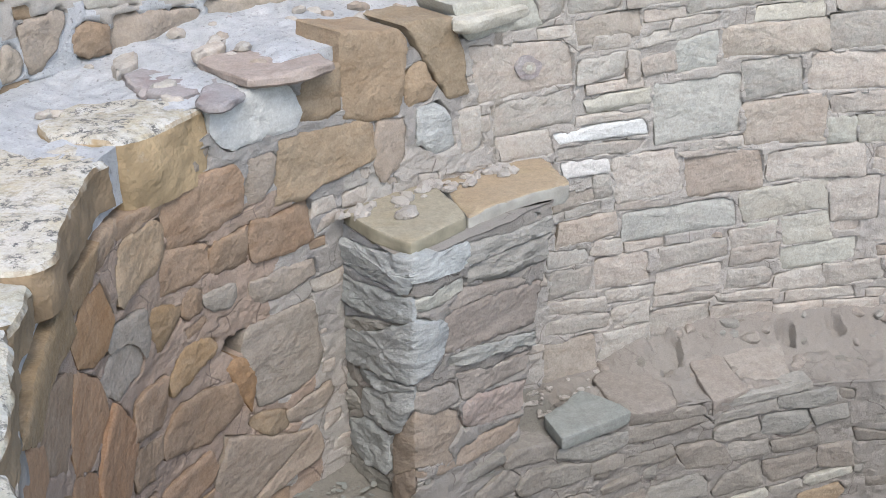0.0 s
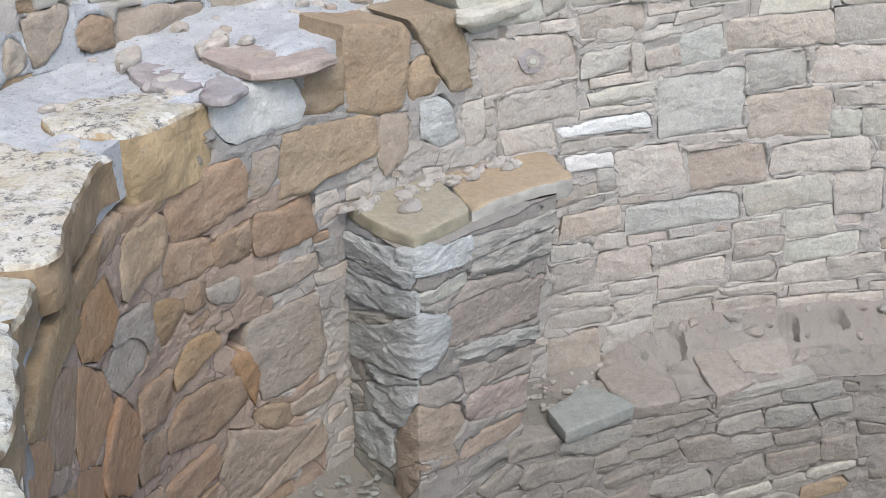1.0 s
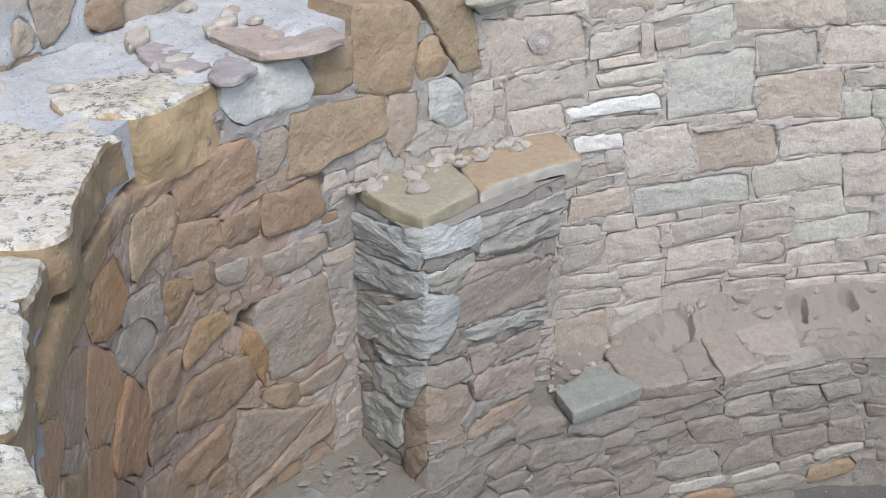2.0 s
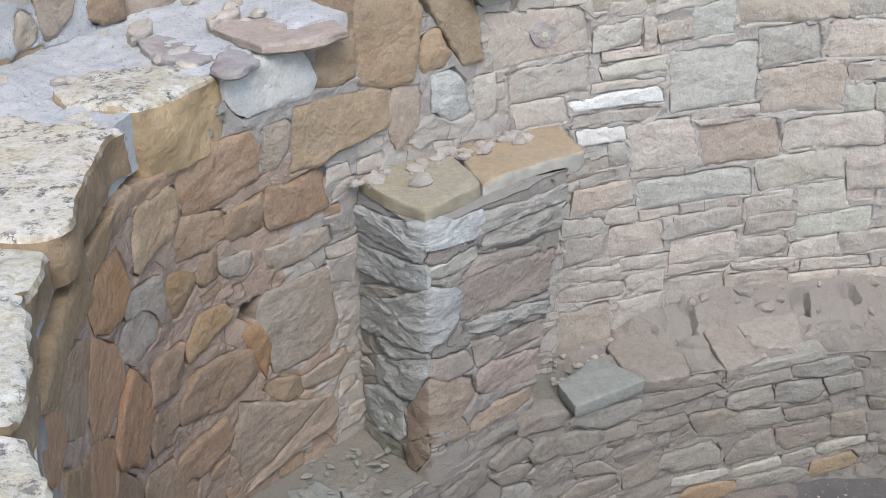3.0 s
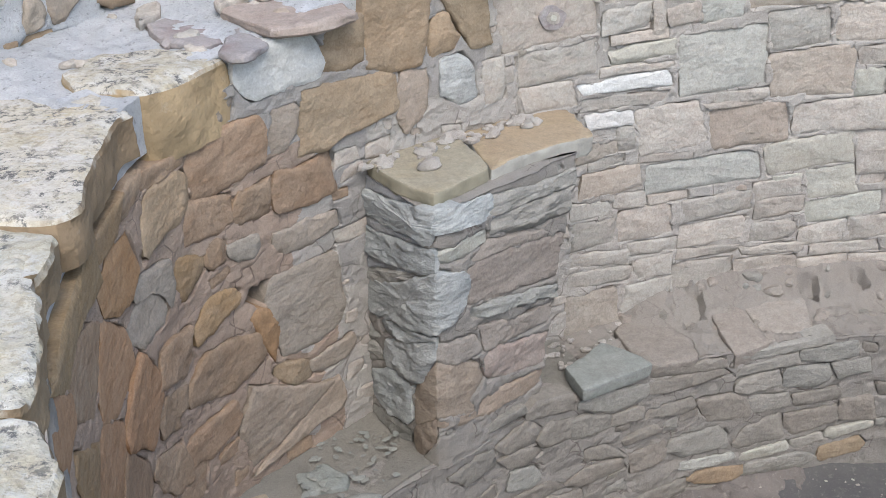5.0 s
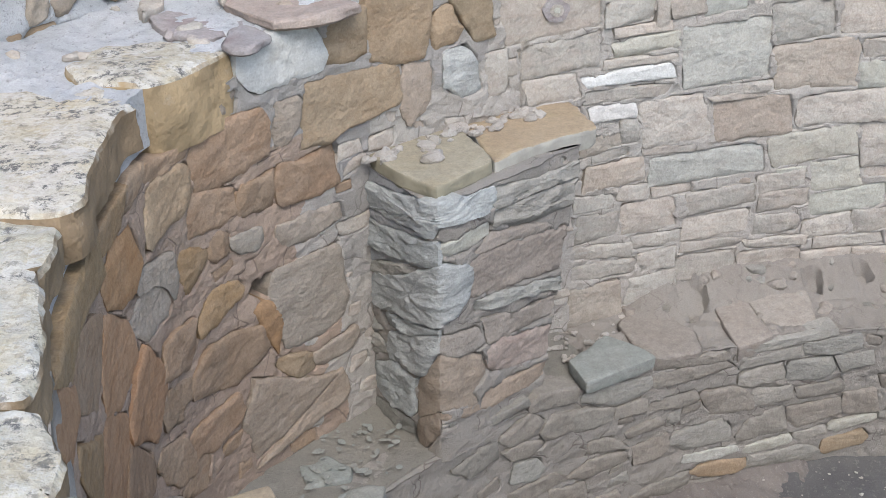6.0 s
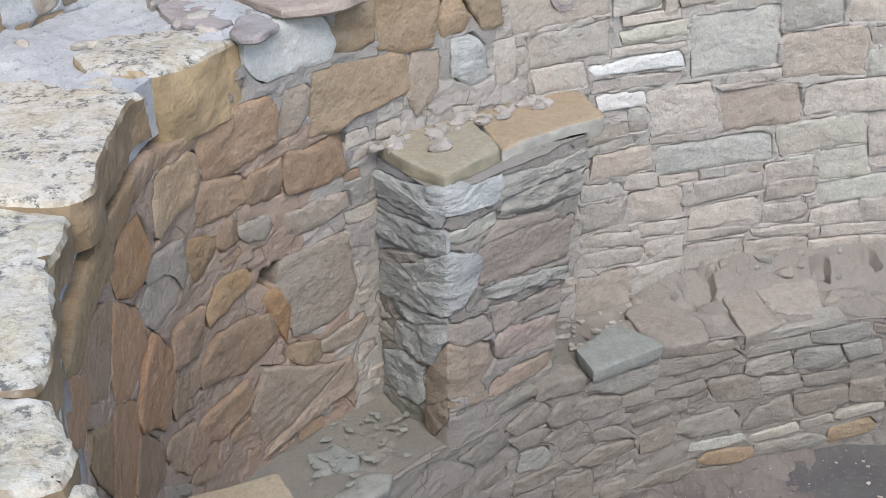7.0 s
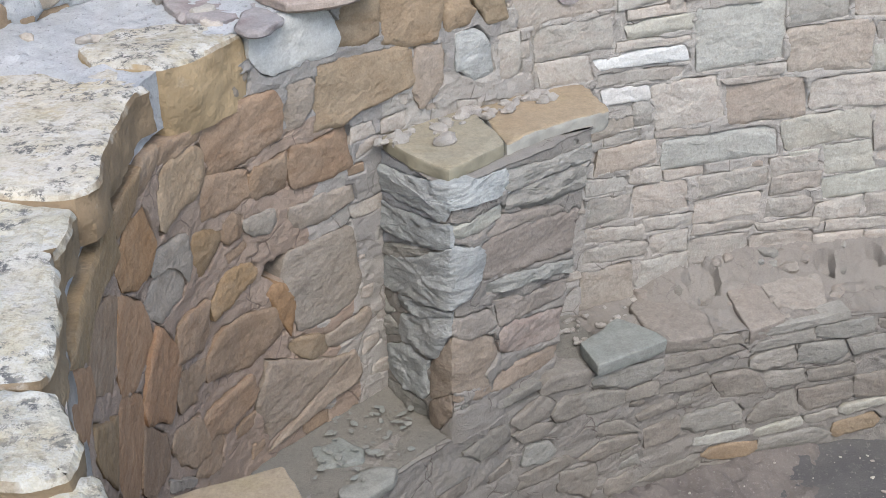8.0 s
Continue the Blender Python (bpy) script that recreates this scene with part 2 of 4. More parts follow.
def four_corners(u, z, w, h, tilt=0.0, lean=0.0, taper=0.0, skew=0.0, rnd=None):
    """The corners of a slanting, tapering block on a wall face, a little out of true."""
    sl, out = math.tan(radians(tilt)), []
    for s, t in ((-1, -1), (1, -1), (1, 1), (-1, 1)):
        a = s * w / 2 + lean / 2 * t
        b = t * h * (1 - taper * s) / 2 + sl * s * w / 2
        if skew:
            a, b = a + rnd.uniform(-skew, skew) * min(w, 0.2), b + rnd.uniform(-skew, skew) * min(h, 0.12)
        out.append((u + a, z + b))
    return out


def block_shape(face, corners, proud=0.016, deep=0.05, seed=0, cell=0.013, chip=1.0, layered=0.0, fold=False, worn=1.0):
    """A hewn block on a wall face: broken corners, a wandering outline, a front of a few split planes, sides that run into the wall."""
    rnd = random.Random(seed)
    so = rnd.uniform(0, 90)
    m = len(corners)
    C = [Vector(c) for c in corners]
    mid = sum(C, Vector((0, 0))) / m
    wide = max(c.x for c in C) - min(c.x for c in C)
    tall = max(c.y for c in C) - min(c.y for c in C)
    small = min(wide, tall)
    size = min(1.0, small / 0.08)
    cut = []
    for k in range(m):
        p, q, r = C[k - 1], C[k], C[(k + 1) % m]
        c = rnd.choice((0.002, 0.004, 0.008, 0.015)) * worn * size
        e, f = p - q, r - q
        cut += [q + e * min(0.4, c / max(e.length, 1e-4)), q + f * min(0.4, c / max(f.length, 1e-4))]
    rim = []
    for p, q in zip(cut, cut[1:] + cut[:1]):
        n = max(1, round((q - p).length / cell))
        rim += [p.lerp(q, k / n) for k in range(n)]
    n = len(rim)
    edge = []
    for k, q in enumerate(rim):
        e = rim[(k + 1) % n] - rim[k - 1]
        nn = Vector((e.y, -e.x)).normalized()
        if nn.dot(q - mid) < 0:
            nn = -nn
        r = 0.006 * noise.noise(Vector((q.x / 0.06, q.y / 0.06, so))) + 0.004 * noise.noise(Vector((q.x / 0.02, q.y / 0.02, so))) + 0.002 * noise.noise(Vector((q.x / 0.008, q.y / 0.008, so)))
        edge.append(q + nn * r * size * worn)
    planes = []
    for _ in range(rnd.choice((1, 2, 2, 3))):
        a = rnd.uniform(0, 2 * math.pi)
        planes.append((Vector((math.cos(a) / wide, math.sin(a) / tall)), rnd.uniform(0.12, 0.4), rnd.uniform(0.2, 1.0) * chip * proud))
    lean_u, lean_v = rnd.uniform(-0.3, 0.3) * proud / wide, rnd.uniform(-0.35, 0.25) * proud / tall

    reach = sum((q - mid).length for q in edge) / n
    shoulder = min(0.016, 0.14 * small)

    def depth(q, inset):
        g = q - mid
        d = proud + lean_u * g.x + lean_v * g.y
        for way, start, drop in planes:
            d -= 1.6 * drop * max(0.0, way.dot(g) - start)
        d += chip * (0.0050 * noise.noise(Vector((q.x / 0.07, q.y / (0.06 - 0.03 * layered), so))) + 0.0028 * noise.noise(Vector((q.x / 0.026, q.y / (0.022 - 0.01 * layered), so))))
        d += chip * 0.0014 * noise.noise(Vector((q.x / 0.010, q.y / 0.009, so)))
        if layered:
            s = noise.noise(Vector((q.x / 0.16, q.y / 0.02, so))) * 2.2
            d += layered * 0.005 * (math.floor(s) + min(1.0, (s - math.floor(s)) * 4))
        k = max(0.0, 1 - inset / shoulder)
        return d - worn * size * k * k * (0.004 + 0.006 * max(0.0, noise.noise(Vector((q.x / 0.035, q.y / 0.035, so + 5)))))

    insets = [k * shoulder / 0.018 * reach / (0.5 * small) for k in (0.0, 0.004, 0.010, 0.018)]
    steps = max(2, min(8, int((reach - insets[-1]) / cell)))
    insets += [insets[-1] + (reach - insets[-1]) * k / steps for k in range(1, steps)]
    rings = [(1.0, -1.0)] + [(1 - k / reach, k) for k in insets]
    verts = []
    for s, inset in rings:
        for q in edge:
            p = mid + (q - mid) * s
            if fold and abs(p.x) < 0.5 * cell:
                p = Vector((0.0, p.y))
            verts.append(face(p.x, p.y, -deep if inset < 0 else depth(p, inset * 0.5 * small / reach)))
    verts.append(face(mid.x, mid.y, depth(mid, reach)))
    faces = [(r * n + i, r * n + (i + 1) % n, (r + 1) * n + (i + 1) % n, (r + 1) * n + i) for r in range(len(rings) - 1) for i in range(n)]
    last = (len(rings) - 1) * n
    faces += [(last + i, last + (i + 1) % n, len(verts) - 1) for i in range(n)]
    return verts, faces


COUNT = itertools.count(1)


def block(parent, face, laid, colour, corners, proud=None, **more):
    """One block of a wall by its corners, an object of its own; its outline is noted so that the mortar leaves it free."""
    seed = next(COUNT)
    if proud is None:
        proud = 0.011 + 0.008 * random.Random(seed).random()
    if colour in "bg":
        more.setdefault("layered", 0.25)
    verts, faces = block_shape(face, corners, proud, seed=seed, **more)
    LAID[laid].append(tuple(corners))
    mid = sum((Vector(c) for c in corners), Vector((0, 0))) / len(corners)
    return link_mesh("stone", verts, faces, [STONE[colour]], parent, at=face(mid.x, mid.y, 0))


def stone(parent, face, laid, colour, u, z, w, h, tilt=0.0, lean=0.0, taper=0.0, skew=0.05, **more):
    """One four-sided block by its middle, size and slant."""
    corners = four_corners(u, z, w, h, tilt, lean, taper, skew, random.Random(int(u * 1000) + int(z * 7000)))
    return block(parent, face, laid, colour, corners, **more)


def clear_of(laid, U, Z):
    """How far each point of a face is from the nearest block, in metres; below zero inside one."""
    best = np.full(U.shape, 0.2)
    for poly in LAID[laid]:
        P = np.array(poly)
        (u0, z0), (u1, z1) = P.min(0) - 0.05, P.max(0) + 0.05
        near = (U > u0) & (U < u1) & (Z > z0) & (Z < z1)
        if not near.any():
            continue
        a, b = U[near], Z[near]
        d, inside = np.full(a.shape, 1.0), np.zeros(a.shape, bool)
        for (x0, y0), (x1, y1) in zip(P, np.roll(P, -1, 0)):
            ex, ey = x1 - x0, y1 - y0
            k = np.clip(((a - x0) * ex + (b - y0) * ey) / max(ex * ex + ey * ey, 1e-12), 0, 1)
            d = np.minimum(d, np.hypot(a - x0 - k * ex, b - y0 - k * ey))
            if y0 != y1:
                inside ^= ((y0 > b) != (y1 > b)) & (a < (x1 - x0) * (b - y0) / (y1 - y0) + x0)
        best[near] = np.minimum(best[near], np.where(inside, -d, d))
    return best


def value_noise(x, y, seed):
    """Smooth noise on arrays, -1 to 1."""
    table = np.random.RandomState(seed).rand(256, 256) * 2 - 1
    xi, yi = np.floor(x).astype(int), np.floor(y).astype(int)
    fx, fy = x - xi, y - yi
    fx, fy = fx * fx * (3 - 2 * fx), fy * fy * (3 - 2 * fy)
    g = lambda a, b: table[a % 256, b % 256]
    return (g(xi, yi) * (1 - fx) + g(xi + 1, yi) * fx) * (1 - fy) + (g(xi, yi + 1) * (1 - fx) + g(xi + 1, yi + 1) * fx) * fy


def mortar_bed(name, face, laid, us, low, high, rows, mats, parent, pick=None, flush=0.014, groove=0.028, thick=0.3, label="", pits=(), sunk=None):
    """The mortar of a wall: flush between the blocks, sunk in a crack along each block, closed to the back as a solid wall."""
    us = np.asarray(us)
    lo, hi = np.array([low(u) for u in us]), np.array([high(u) for u in us])
    V = np.linspace(0, 1, rows)[:, None]
    U = np.broadcast_to(us[None, :], (rows, len(us)))
    Z = lo[None, :] + V * (hi - lo)[None, :]
    d = clear_of(laid, U, Z)
    away = np.clip((d + 0.004) / 0.006, 0, 1)
    open_joint = np.clip(0.3 + 2.4 * value_noise(U / 0.08, Z / 0.04, 9), 0.0, 1)
    level = flush - (flush + groove) * open_joint * (1 - away * away * (3 - 2 * away))
    level = level + 0.005 * value_noise(U / 0.09, Z / 0.07, 1) + 0.0035 * value_noise(U / 0.03, Z / 0.025, 2) + 0.002 * value_noise(U / 0.012, Z / 0.011, 3)
    level = np.where(d < -0.006 - 0.009 * np.clip(value_noise(U / 0.05, Z / 0.03, 4) - 0.1, 0, 1), -0.022, level)
    for pu, pz, wide, tall, deep in pits:
        e = np.hypot((U - pu) / wide, (Z - pz) / tall) + 0.35 * value_noise(U / 0.02, Z / 0.02, 6)
        level = level - deep * np.clip((1.15 - e) / 0.15, 0, 1)
    if sunk is not None:
        level = level - sunk(U, Z)
    n = len(us)
    verts = [face(float(U[j, i]), float(Z[j, i]), float(level[j, i])) for j in range(rows) for i in range(n)]
    faces = [(j * n + i, j * n + i + 1, (j + 1) * n + i + 1, (j + 1) * n + i) for j in range(rows - 1) for i in range(n - 1)]
    base = len(verts)
    step = max(1, n // 60)
    cols = list(range(0, n, step))
    if cols[-1] != n - 1:
        cols.append(n - 1)
    for i in cols:
        verts.append(face(float(us[i]), float(lo[i]), -thick))
        verts.append(face(float(us[i]), float(hi[i]), -thick))
    for k, (i, i2) in enumerate(zip(cols, cols[1:])):
        a, b = base + 2 * k, base + 2 * k + 2
        faces.append((a, b, b + 1, a + 1))
        faces.append((a + 1, b + 1, *[(rows - 1) * n + q for q in range(i2, i - 1, -1)]))
        faces.append((b, a, *range(i, i2 + 1)))
    faces.append((base, base + 1, *[j * n for j in range(rows - 1, -1, -1)]))
    faces.append((base + 2 * len(cols) - 2, base + 2 * len(cols) - 1, *[j * n + n - 1 for j in range(rows - 1, -1, -1)]))
    me = bpy.data.meshes.new(name)
    me.from_pydata([tuple(v) for v in verts], [], faces)
    for m in mats:
        me.materials.append(m)
    if pick is not None and len(mats) > 1:
        kind = pick(U, Z, d)
        idx = np.zeros(len(faces), dtype=np.int32)
        idx[:(rows - 1) * (n - 1)] = kind[:-1, :-1].ravel()
        me.polygons.foreach_set("material_index", idx)
    me.polygons.foreach_set("use_smooth", [k < (rows - 1) * (n - 1) for k in range(len(faces))])
    me.update()
    ob = new(name, me)
    if parent:
        ob.parent = parent
    if label:
        ob["label"] = label
    return ob


def chinks(name, face, laid, u0, u1, z0, z1, colours, parent, tries, seed, least=0.011, most=0.05, keep=None):
    """Small stones pressed into the mortar wherever the blocks leave room, joined into one part."""
    rnd = random.Random(seed)
    groups = {}
    spots = [(rnd.uniform(u0, u1), rnd.uniform(z0, z1)) for _ in range(tries)]
    for u, z in spots:
        if keep and not keep(u, z):
            continue
        d = float(clear_of(laid, np.array([[u]]), np.array([[z]]))[0, 0])
        if d < least:
            continue
        h = min(2 * d - 0.002, most) * rnd.uniform(0.8, 1.0)
        w = h * rnd.uniform(1.2, 3.6)
        for _ in range(6):
            e = clear_of(laid, u + w * np.array([[-0.5, 0.5, -0.5, 0.5, -0.5, 0.5, -0.25, 0.25, -0.25, 0.25]]), z + h * np.array([[0, 0, 0.45, 0.45, -0.45, -0.45, 0.5, 0.5, -0.5, -0.5]]))
            if e.min() > 0.0:
                break
            w, h = w * 0.82, h * 0.93
        tilt = rnd.uniform(-8, 8)
        c = rnd.choice(colours)
        corners = four_corners(u, z, w, h, tilt, rnd.uniform(-0.2, 0.2) * h, rnd.uniform(-0.2, 0.2), 0.1, rnd)
        g, f = block_shape(face, corners, 0.011 + 0.005 * rnd.random(), 0.03, seed=rnd.randint(0, 99999), cell=0.011)
        LAID[laid].append(tuple(corners))
        vs, fs = groups.setdefault(c, ([], []))
        fs += [tuple(k + len(vs) for k in q) for q in f]
        vs += g
    for c, (vs, fs) in groups.items():
        ob = link_mesh(name, vs, fs, [STONE[c]], parent)
        ob["kind"] = "stuff"


def slab_shape(outline, thick, seed, n=44, chip=0.006, bulge=0.004, slope=(0.0, 0.0), under=0.95, soft=0.012):
    """A flat stone: an outline with softened corners, broken uneven flanks and a slightly uneven top."""
    rnd = random.Random(seed)
    so = Vector((rnd.uniform(0, 90), rnd.uniform(0, 90), rnd.uniform(0, 90)))
    m = len(outline)
    seg = [(Vector(outline[k]), Vector(outline[(k + 1) % m])) for k in range(m)]
    per = sum((b - a).length for a, b in seg)
    pts = []
    for a, b in seg:
        cnt = max(2, round(n * (b - a).length / per))
        pts += [a.lerp(b, k / cnt) for k in range(cnt)]
    pts = [(pts[k - 1] + pts[k] * 2 + pts[(k + 1) % len(pts)]) / 4 for k in range(len(pts))]
    mid = sum(pts, Vector((0, 0))) / len(pts)
    k = len(pts)
    normals = []
    for i in range(k):
        e = pts[(i + 1) % k] - pts[i - 1]
        q = Vector((e.y, -e.x)).normalized()
        normals.append(q if q.dot(pts[i] - mid) > 0 else -q)
    levels = max(4, min(12, int(thick / 0.014)))
    rings = [(0.0, -thick * (1 - v / levels)) for v in range(levels)]
    rings += [(0.0, -soft), (-soft * 0.3, -soft * 0.3), (-soft, 0.0)]
    verts = []
    for inset, z in rings:
        for q, nn in zip(pts, normals):
            p = Vector((*(q + nn * inset), z))
            if z <= -thick + 1e-6:
                p.xy = mid + (p.xy - mid) * under
            r = chip * (1.5 * noise.noise(p / 0.09 + so) + 0.8 * noise.noise(p / 0.035 + so) + 0.35 * noise.noise(p / 0.014 + so))
            lift = bulge * noise.noise(Vector((p.x, p.y, 0)) / 0.09 + so) + (0.5 * r if z > -soft * 0.5 else 0)
            verts.append(Vector((p.x + nn.x * r, p.y + nn.y * r, z + lift)))
    inner = 5
    last = verts[-k:]
    for f in range(1, inner):
        for p in last:
            q = mid + (p.xy - mid) * (1 - f / inner)
            v3 = Vector((q.x, q.y, 0))
            verts.append(Vector((q.x, q.y, bulge * noise.noise(v3 / 0.09 + so) + 0.5 * bulge * noise.noise(v3 / 0.03 + so))))
    faces = [(r * k + i, r * k + (i + 1) % k, (r + 1) * k + (i + 1) % k, (r + 1) * k + i) for r in range(len(rings) + inner - 2) for i in range(k)]
    verts.append(Vector((mid.x, mid.y, bulge * noise.noise(Vector((mid.x, mid.y, 0)) / 0.09 + so))))
    faces += [((len(rings) + inner - 2) * k + i, (len(rings) + inner - 2) * k + (i + 1) % k, len(verts) - 1) for i in range(k)]
    faces.append(tuple(range(k - 1, -1, -1)))
    for v in verts:
        v.z += slope[0] * (v.x - mid.x) + slope[1] * (v.y - mid.y)
    return verts, faces, mid


def slab(name, colour, outline, top, thick, seed, parent=None, label="", category="", **more):
    verts, faces, mid = slab_shape(outline, thick, seed, **more)
    ob = link_mesh(name, [v + Vector((0, 0, top)) for v in verts], faces, [STONE[colour]], parent, at=(mid.x, mid.y, top - thick))
    if label and not parent:
        tagged(ob, label, category or "stone")
    elif label:
        ob["label"] = label
    return ob


def ground_patch(name, th0, th1, r_in, r_out, height, mat, nth, nr, parent=None, wave=0.006, seed=5, thick=0.12):
    """A strip of ground or ledge between two radii, uneven, with a body below it."""
    verts, faces = [], []
    for i in range(nth + 1):
        th = th0 + (th1 - th0) * i / nth
        a = radians(th)
        for j in range(nr + 1):
            r = r_in(th) + (r_out(th) - r_in(th)) * j / nr
            x, y = CX + r * math.cos(a), CY + r * math.sin(a)
            z = height(th, r) + wave * (noise.noise(Vector((x / 0.12, y / 0.12, seed))) + 0.5 * noise.noise(Vector((x / 0.035, y / 0.035, seed))) + 0.25 * noise.noise(Vector((x / 0.014, y / 0.014, seed))))
            verts.append((x, y, z))
    k = nr + 1
    faces = [(i * k + j, i * k + j + 1, (i + 1) * k + j + 1, (i + 1) * k + j) for i in range(nth) for j in range(nr)]
    n0 = len(verts)
    for i in range(nth + 1):
        low = min(verts[i * k + j][2] for j in range(k))
        for j in (0, nr):
            x, y, z = verts[i * k + j]
            verts.append((x, y, low - thick))
    for i in range(nth):
        a, b = n0 + 2 * i, n0 + 2 * i + 2
        faces += [(i * k, (i + 1) * k, b, a), (a, b, b + 1, a + 1), (a + 1, b + 1, (i + 1) * k + nr, i * k + nr)]
    return link_mesh(name, verts, faces, [mat], parent)


def lump_shape(seed, flat=0.6):
    """A small broken stone, about 1 across."""
    rnd = random.Random(seed)
    bm = bmesh.new()
    bmesh.ops.create_icosphere(bm, subdivisions=1 if flat < 0.3 else 2, radius=0.5)
    so = rnd.uniform(0, 90)
    for v in bm.verts:
        p = v.co.copy()
        k = 1 + 0.5 * noise.noise(p * 2.2 + Vector((so, 0, 0))) + 0.2 * noise.noise(p * 6 + Vector((0, so, 0)))
        v.co = Vector((p.x * k, p.y * k * 0.8, max(-0.22, p.z * k * flat)))
    verts, faces = [v.co.copy() for v in bm.verts], [tuple(v.index for v in f.verts) for f in bm.faces]
    bm.free()
    return verts, faces


LUMPS = [lump_shape(k, 0.7) for k in range(6)]
CHIPS = [lump_shape(k + 20, 0.16) for k in range(6)]


def lump(name, mat, x, y, z, size, seed, label, shapes=LUMPS, category="rock", group="", parent=None):
    rnd = random.Random(seed)
    verts, faces = shapes[seed % 6]
    m = Matrix.Rotation(rnd.uniform(0, 6.3), 3, "Z") @ Matrix.Rotation(rnd.uniform(-0.2, 0.2), 3, "X")
    low = min(v.z for v in verts)
    wide = rnd.uniform(1.0, 1.5) if shapes is CHIPS else rnd.uniform(1.0, 1.25)
    pts = [m @ Vector((v.x * size * wide, v.y * size, v.z * size)) for v in verts]
    ob = link_mesh(name, pts, faces, [mat], parent)
    ob.location = (x, y, z - low * size * 0.7)
    if not parent:
        tagged(ob, label, category, group)
    return ob


# ---- the setting ----
# north wall of the round room, with a recessed ledge on top of its western half
wall = tagged(new("wall_north"), "curved dry-laid pink sandstone wall with mud mortar", "wall", kind="structure")


def w(colour, *n, **more):
    more.setdefault("proud", 0.0145 + 0.004 * random.Random(int(n[0] * 900)).random())
    more.setdefault("worn", 0.8)
    stone(wall, wall_face, "wall", colour, *n, **more)


def grown(corners, by):
    mu, mz = sum(c[0] for c in corners) / len(corners), sum(c[1] for c in corners) / len(corners)
    return [(mu + (u - mu) * by, mz + (z - mz) * by) for u, z in corners]


def wq(colour, *corners, **more):
    far_west = sum(c[0] for c in corners) / len(corners) < -0.12
    seed = int(abs(corners[0][0]) * 1000 + corners[0][1] * 7000)
    block(wall, wall_face, "wall", colour, grown(corners, 1.09), proud=0.016 + 0.010 * random.Random(seed).random(), chip=0.45 if far_west else 1.1, worn=0.8 if far_west else 1.2, **more)


wq("w", (0.416, 1.730), (0.549, 1.751), (0.654, 1.730), (0.683, 1.689), (0.677, 1.629), (0.461, 1.623), (0.413, 1.664))
wq("n", (0.255, 1.591), (0.451, 1.581), (0.478, 1.544), (0.466, 1.469), (0.313, 1.436), (0.239, 1.454), (0.225, 1.545))
wq("h", (0.505, 1.583), (0.587, 1.578), (0.594, 1.533), (0.583, 1.499), (0.540, 1.472), (0.493, 1.461))
wq("t", (0.617, 1.604), (0.912, 1.575), (0.912, 1.482), (0.823, 1.463), (0.746, 1.460), (0.688, 1.438), (0.598, 1.442))
wq("d", (0.927, 1.576), (1.027, 1.570), (1.022, 1.453), (0.947, 1.415), (0.919, 1.462))
wq("b", (1.072, 1.577), (1.143, 1.586), (1.184, 1.539), (1.204, 1.446), (1.133, 1.441), (1.065, 1.484))
wq("n", (0.508, 1.423), (0.591, 1.414), (0.691, 1.427), (0.697, 1.316), (0.602, 1.310), (0.497, 1.321), (0.495, 1.386))
wq("n", (0.368, 1.415), (0.441, 1.414), (0.488, 1.417), (0.484, 1.321), (0.376, 1.331), (0.360, 1.359))
wq("n", (0.218, 1.453), (0.349, 1.422), (0.366, 1.416), (0.361, 1.352), (0.299, 1.340), (0.185, 1.361), (0.186, 1.418))
wq("t", (0.055, 1.543), (0.198, 1.538), (0.214, 1.509), (0.215, 1.461), (0.178, 1.435), (0.021, 1.413), (0.018, 1.470))
wq("n", (0.054, 1.592), (0.216, 1.576), (0.210, 1.547), (0.074, 1.548), (0.044, 1.551))
wq("n", (-0.019, 1.595), (0.065, 1.595), (0.060, 1.590), (0.034, 1.553), (-0.066, 1.525), (-0.087, 1.573))
wq("u", (-0.156, 1.595), (-0.060, 1.595), (-0.057, 1.595), (-0.105, 1.533), (-0.221, 1.534), (-0.248, 1.595))
wq("o", (-0.062, 1.517), (-0.027, 1.415), (-0.078, 1.378), (-0.156, 1.385), (-0.244, 1.432), (-0.264, 1.486), (-0.169, 1.517))
wq("u", (-0.270, 1.595), (-0.248, 1.501), (-0.474, 1.524), (-0.601, 1.511), (-0.747, 1.595), (-0.748, 1.595), (-0.582, 1.595))
wq("h", (-0.035, 1.393), (0.121, 1.357), (0.129, 1.304), (0.105, 1.244), (0.062, 1.308), (-0.003, 1.340), (-0.070, 1.353))
wq("d", (-0.020, 1.341), (0.062, 1.305), (0.088, 1.249), (0.067, 1.222), (-0.044, 1.231), (-0.100, 1.284), (-0.119, 1.322))
wq("u", (0.146, 1.338), (0.201, 1.328), (0.261, 1.300), (0.235, 1.265), (0.193, 1.226), (0.146, 1.224), (0.128, 1.290))
wq("u", (0.255, 1.195), (0.307, 1.188), (0.354, 1.163), (0.354, 1.131), (0.239, 1.102), (0.187, 1.103), (0.186, 1.149))
wq("o", (0.384, 1.077), (0.433, 1.079), (0.469, 1.038), (0.485, 1.005), (0.474, 0.959), (0.452, 0.918), (0.398, 1.029))
wq("h", (0.460, 1.141), (0.683, 1.135), (0.712, 0.959), (0.672, 0.914), (0.588, 0.898), (0.487, 0.918), (0.445, 1.098))
wq("n", (0.220, 1.056), (0.318, 1.044), (0.397, 1.021), (0.421, 0.933), (0.299, 0.904), (0.141, 0.960), (0.141, 1.009))
wq("t", (0.454, 0.900), (0.575, 0.859), (0.580, 0.802), (0.517, 0.804), (0.469, 0.839))
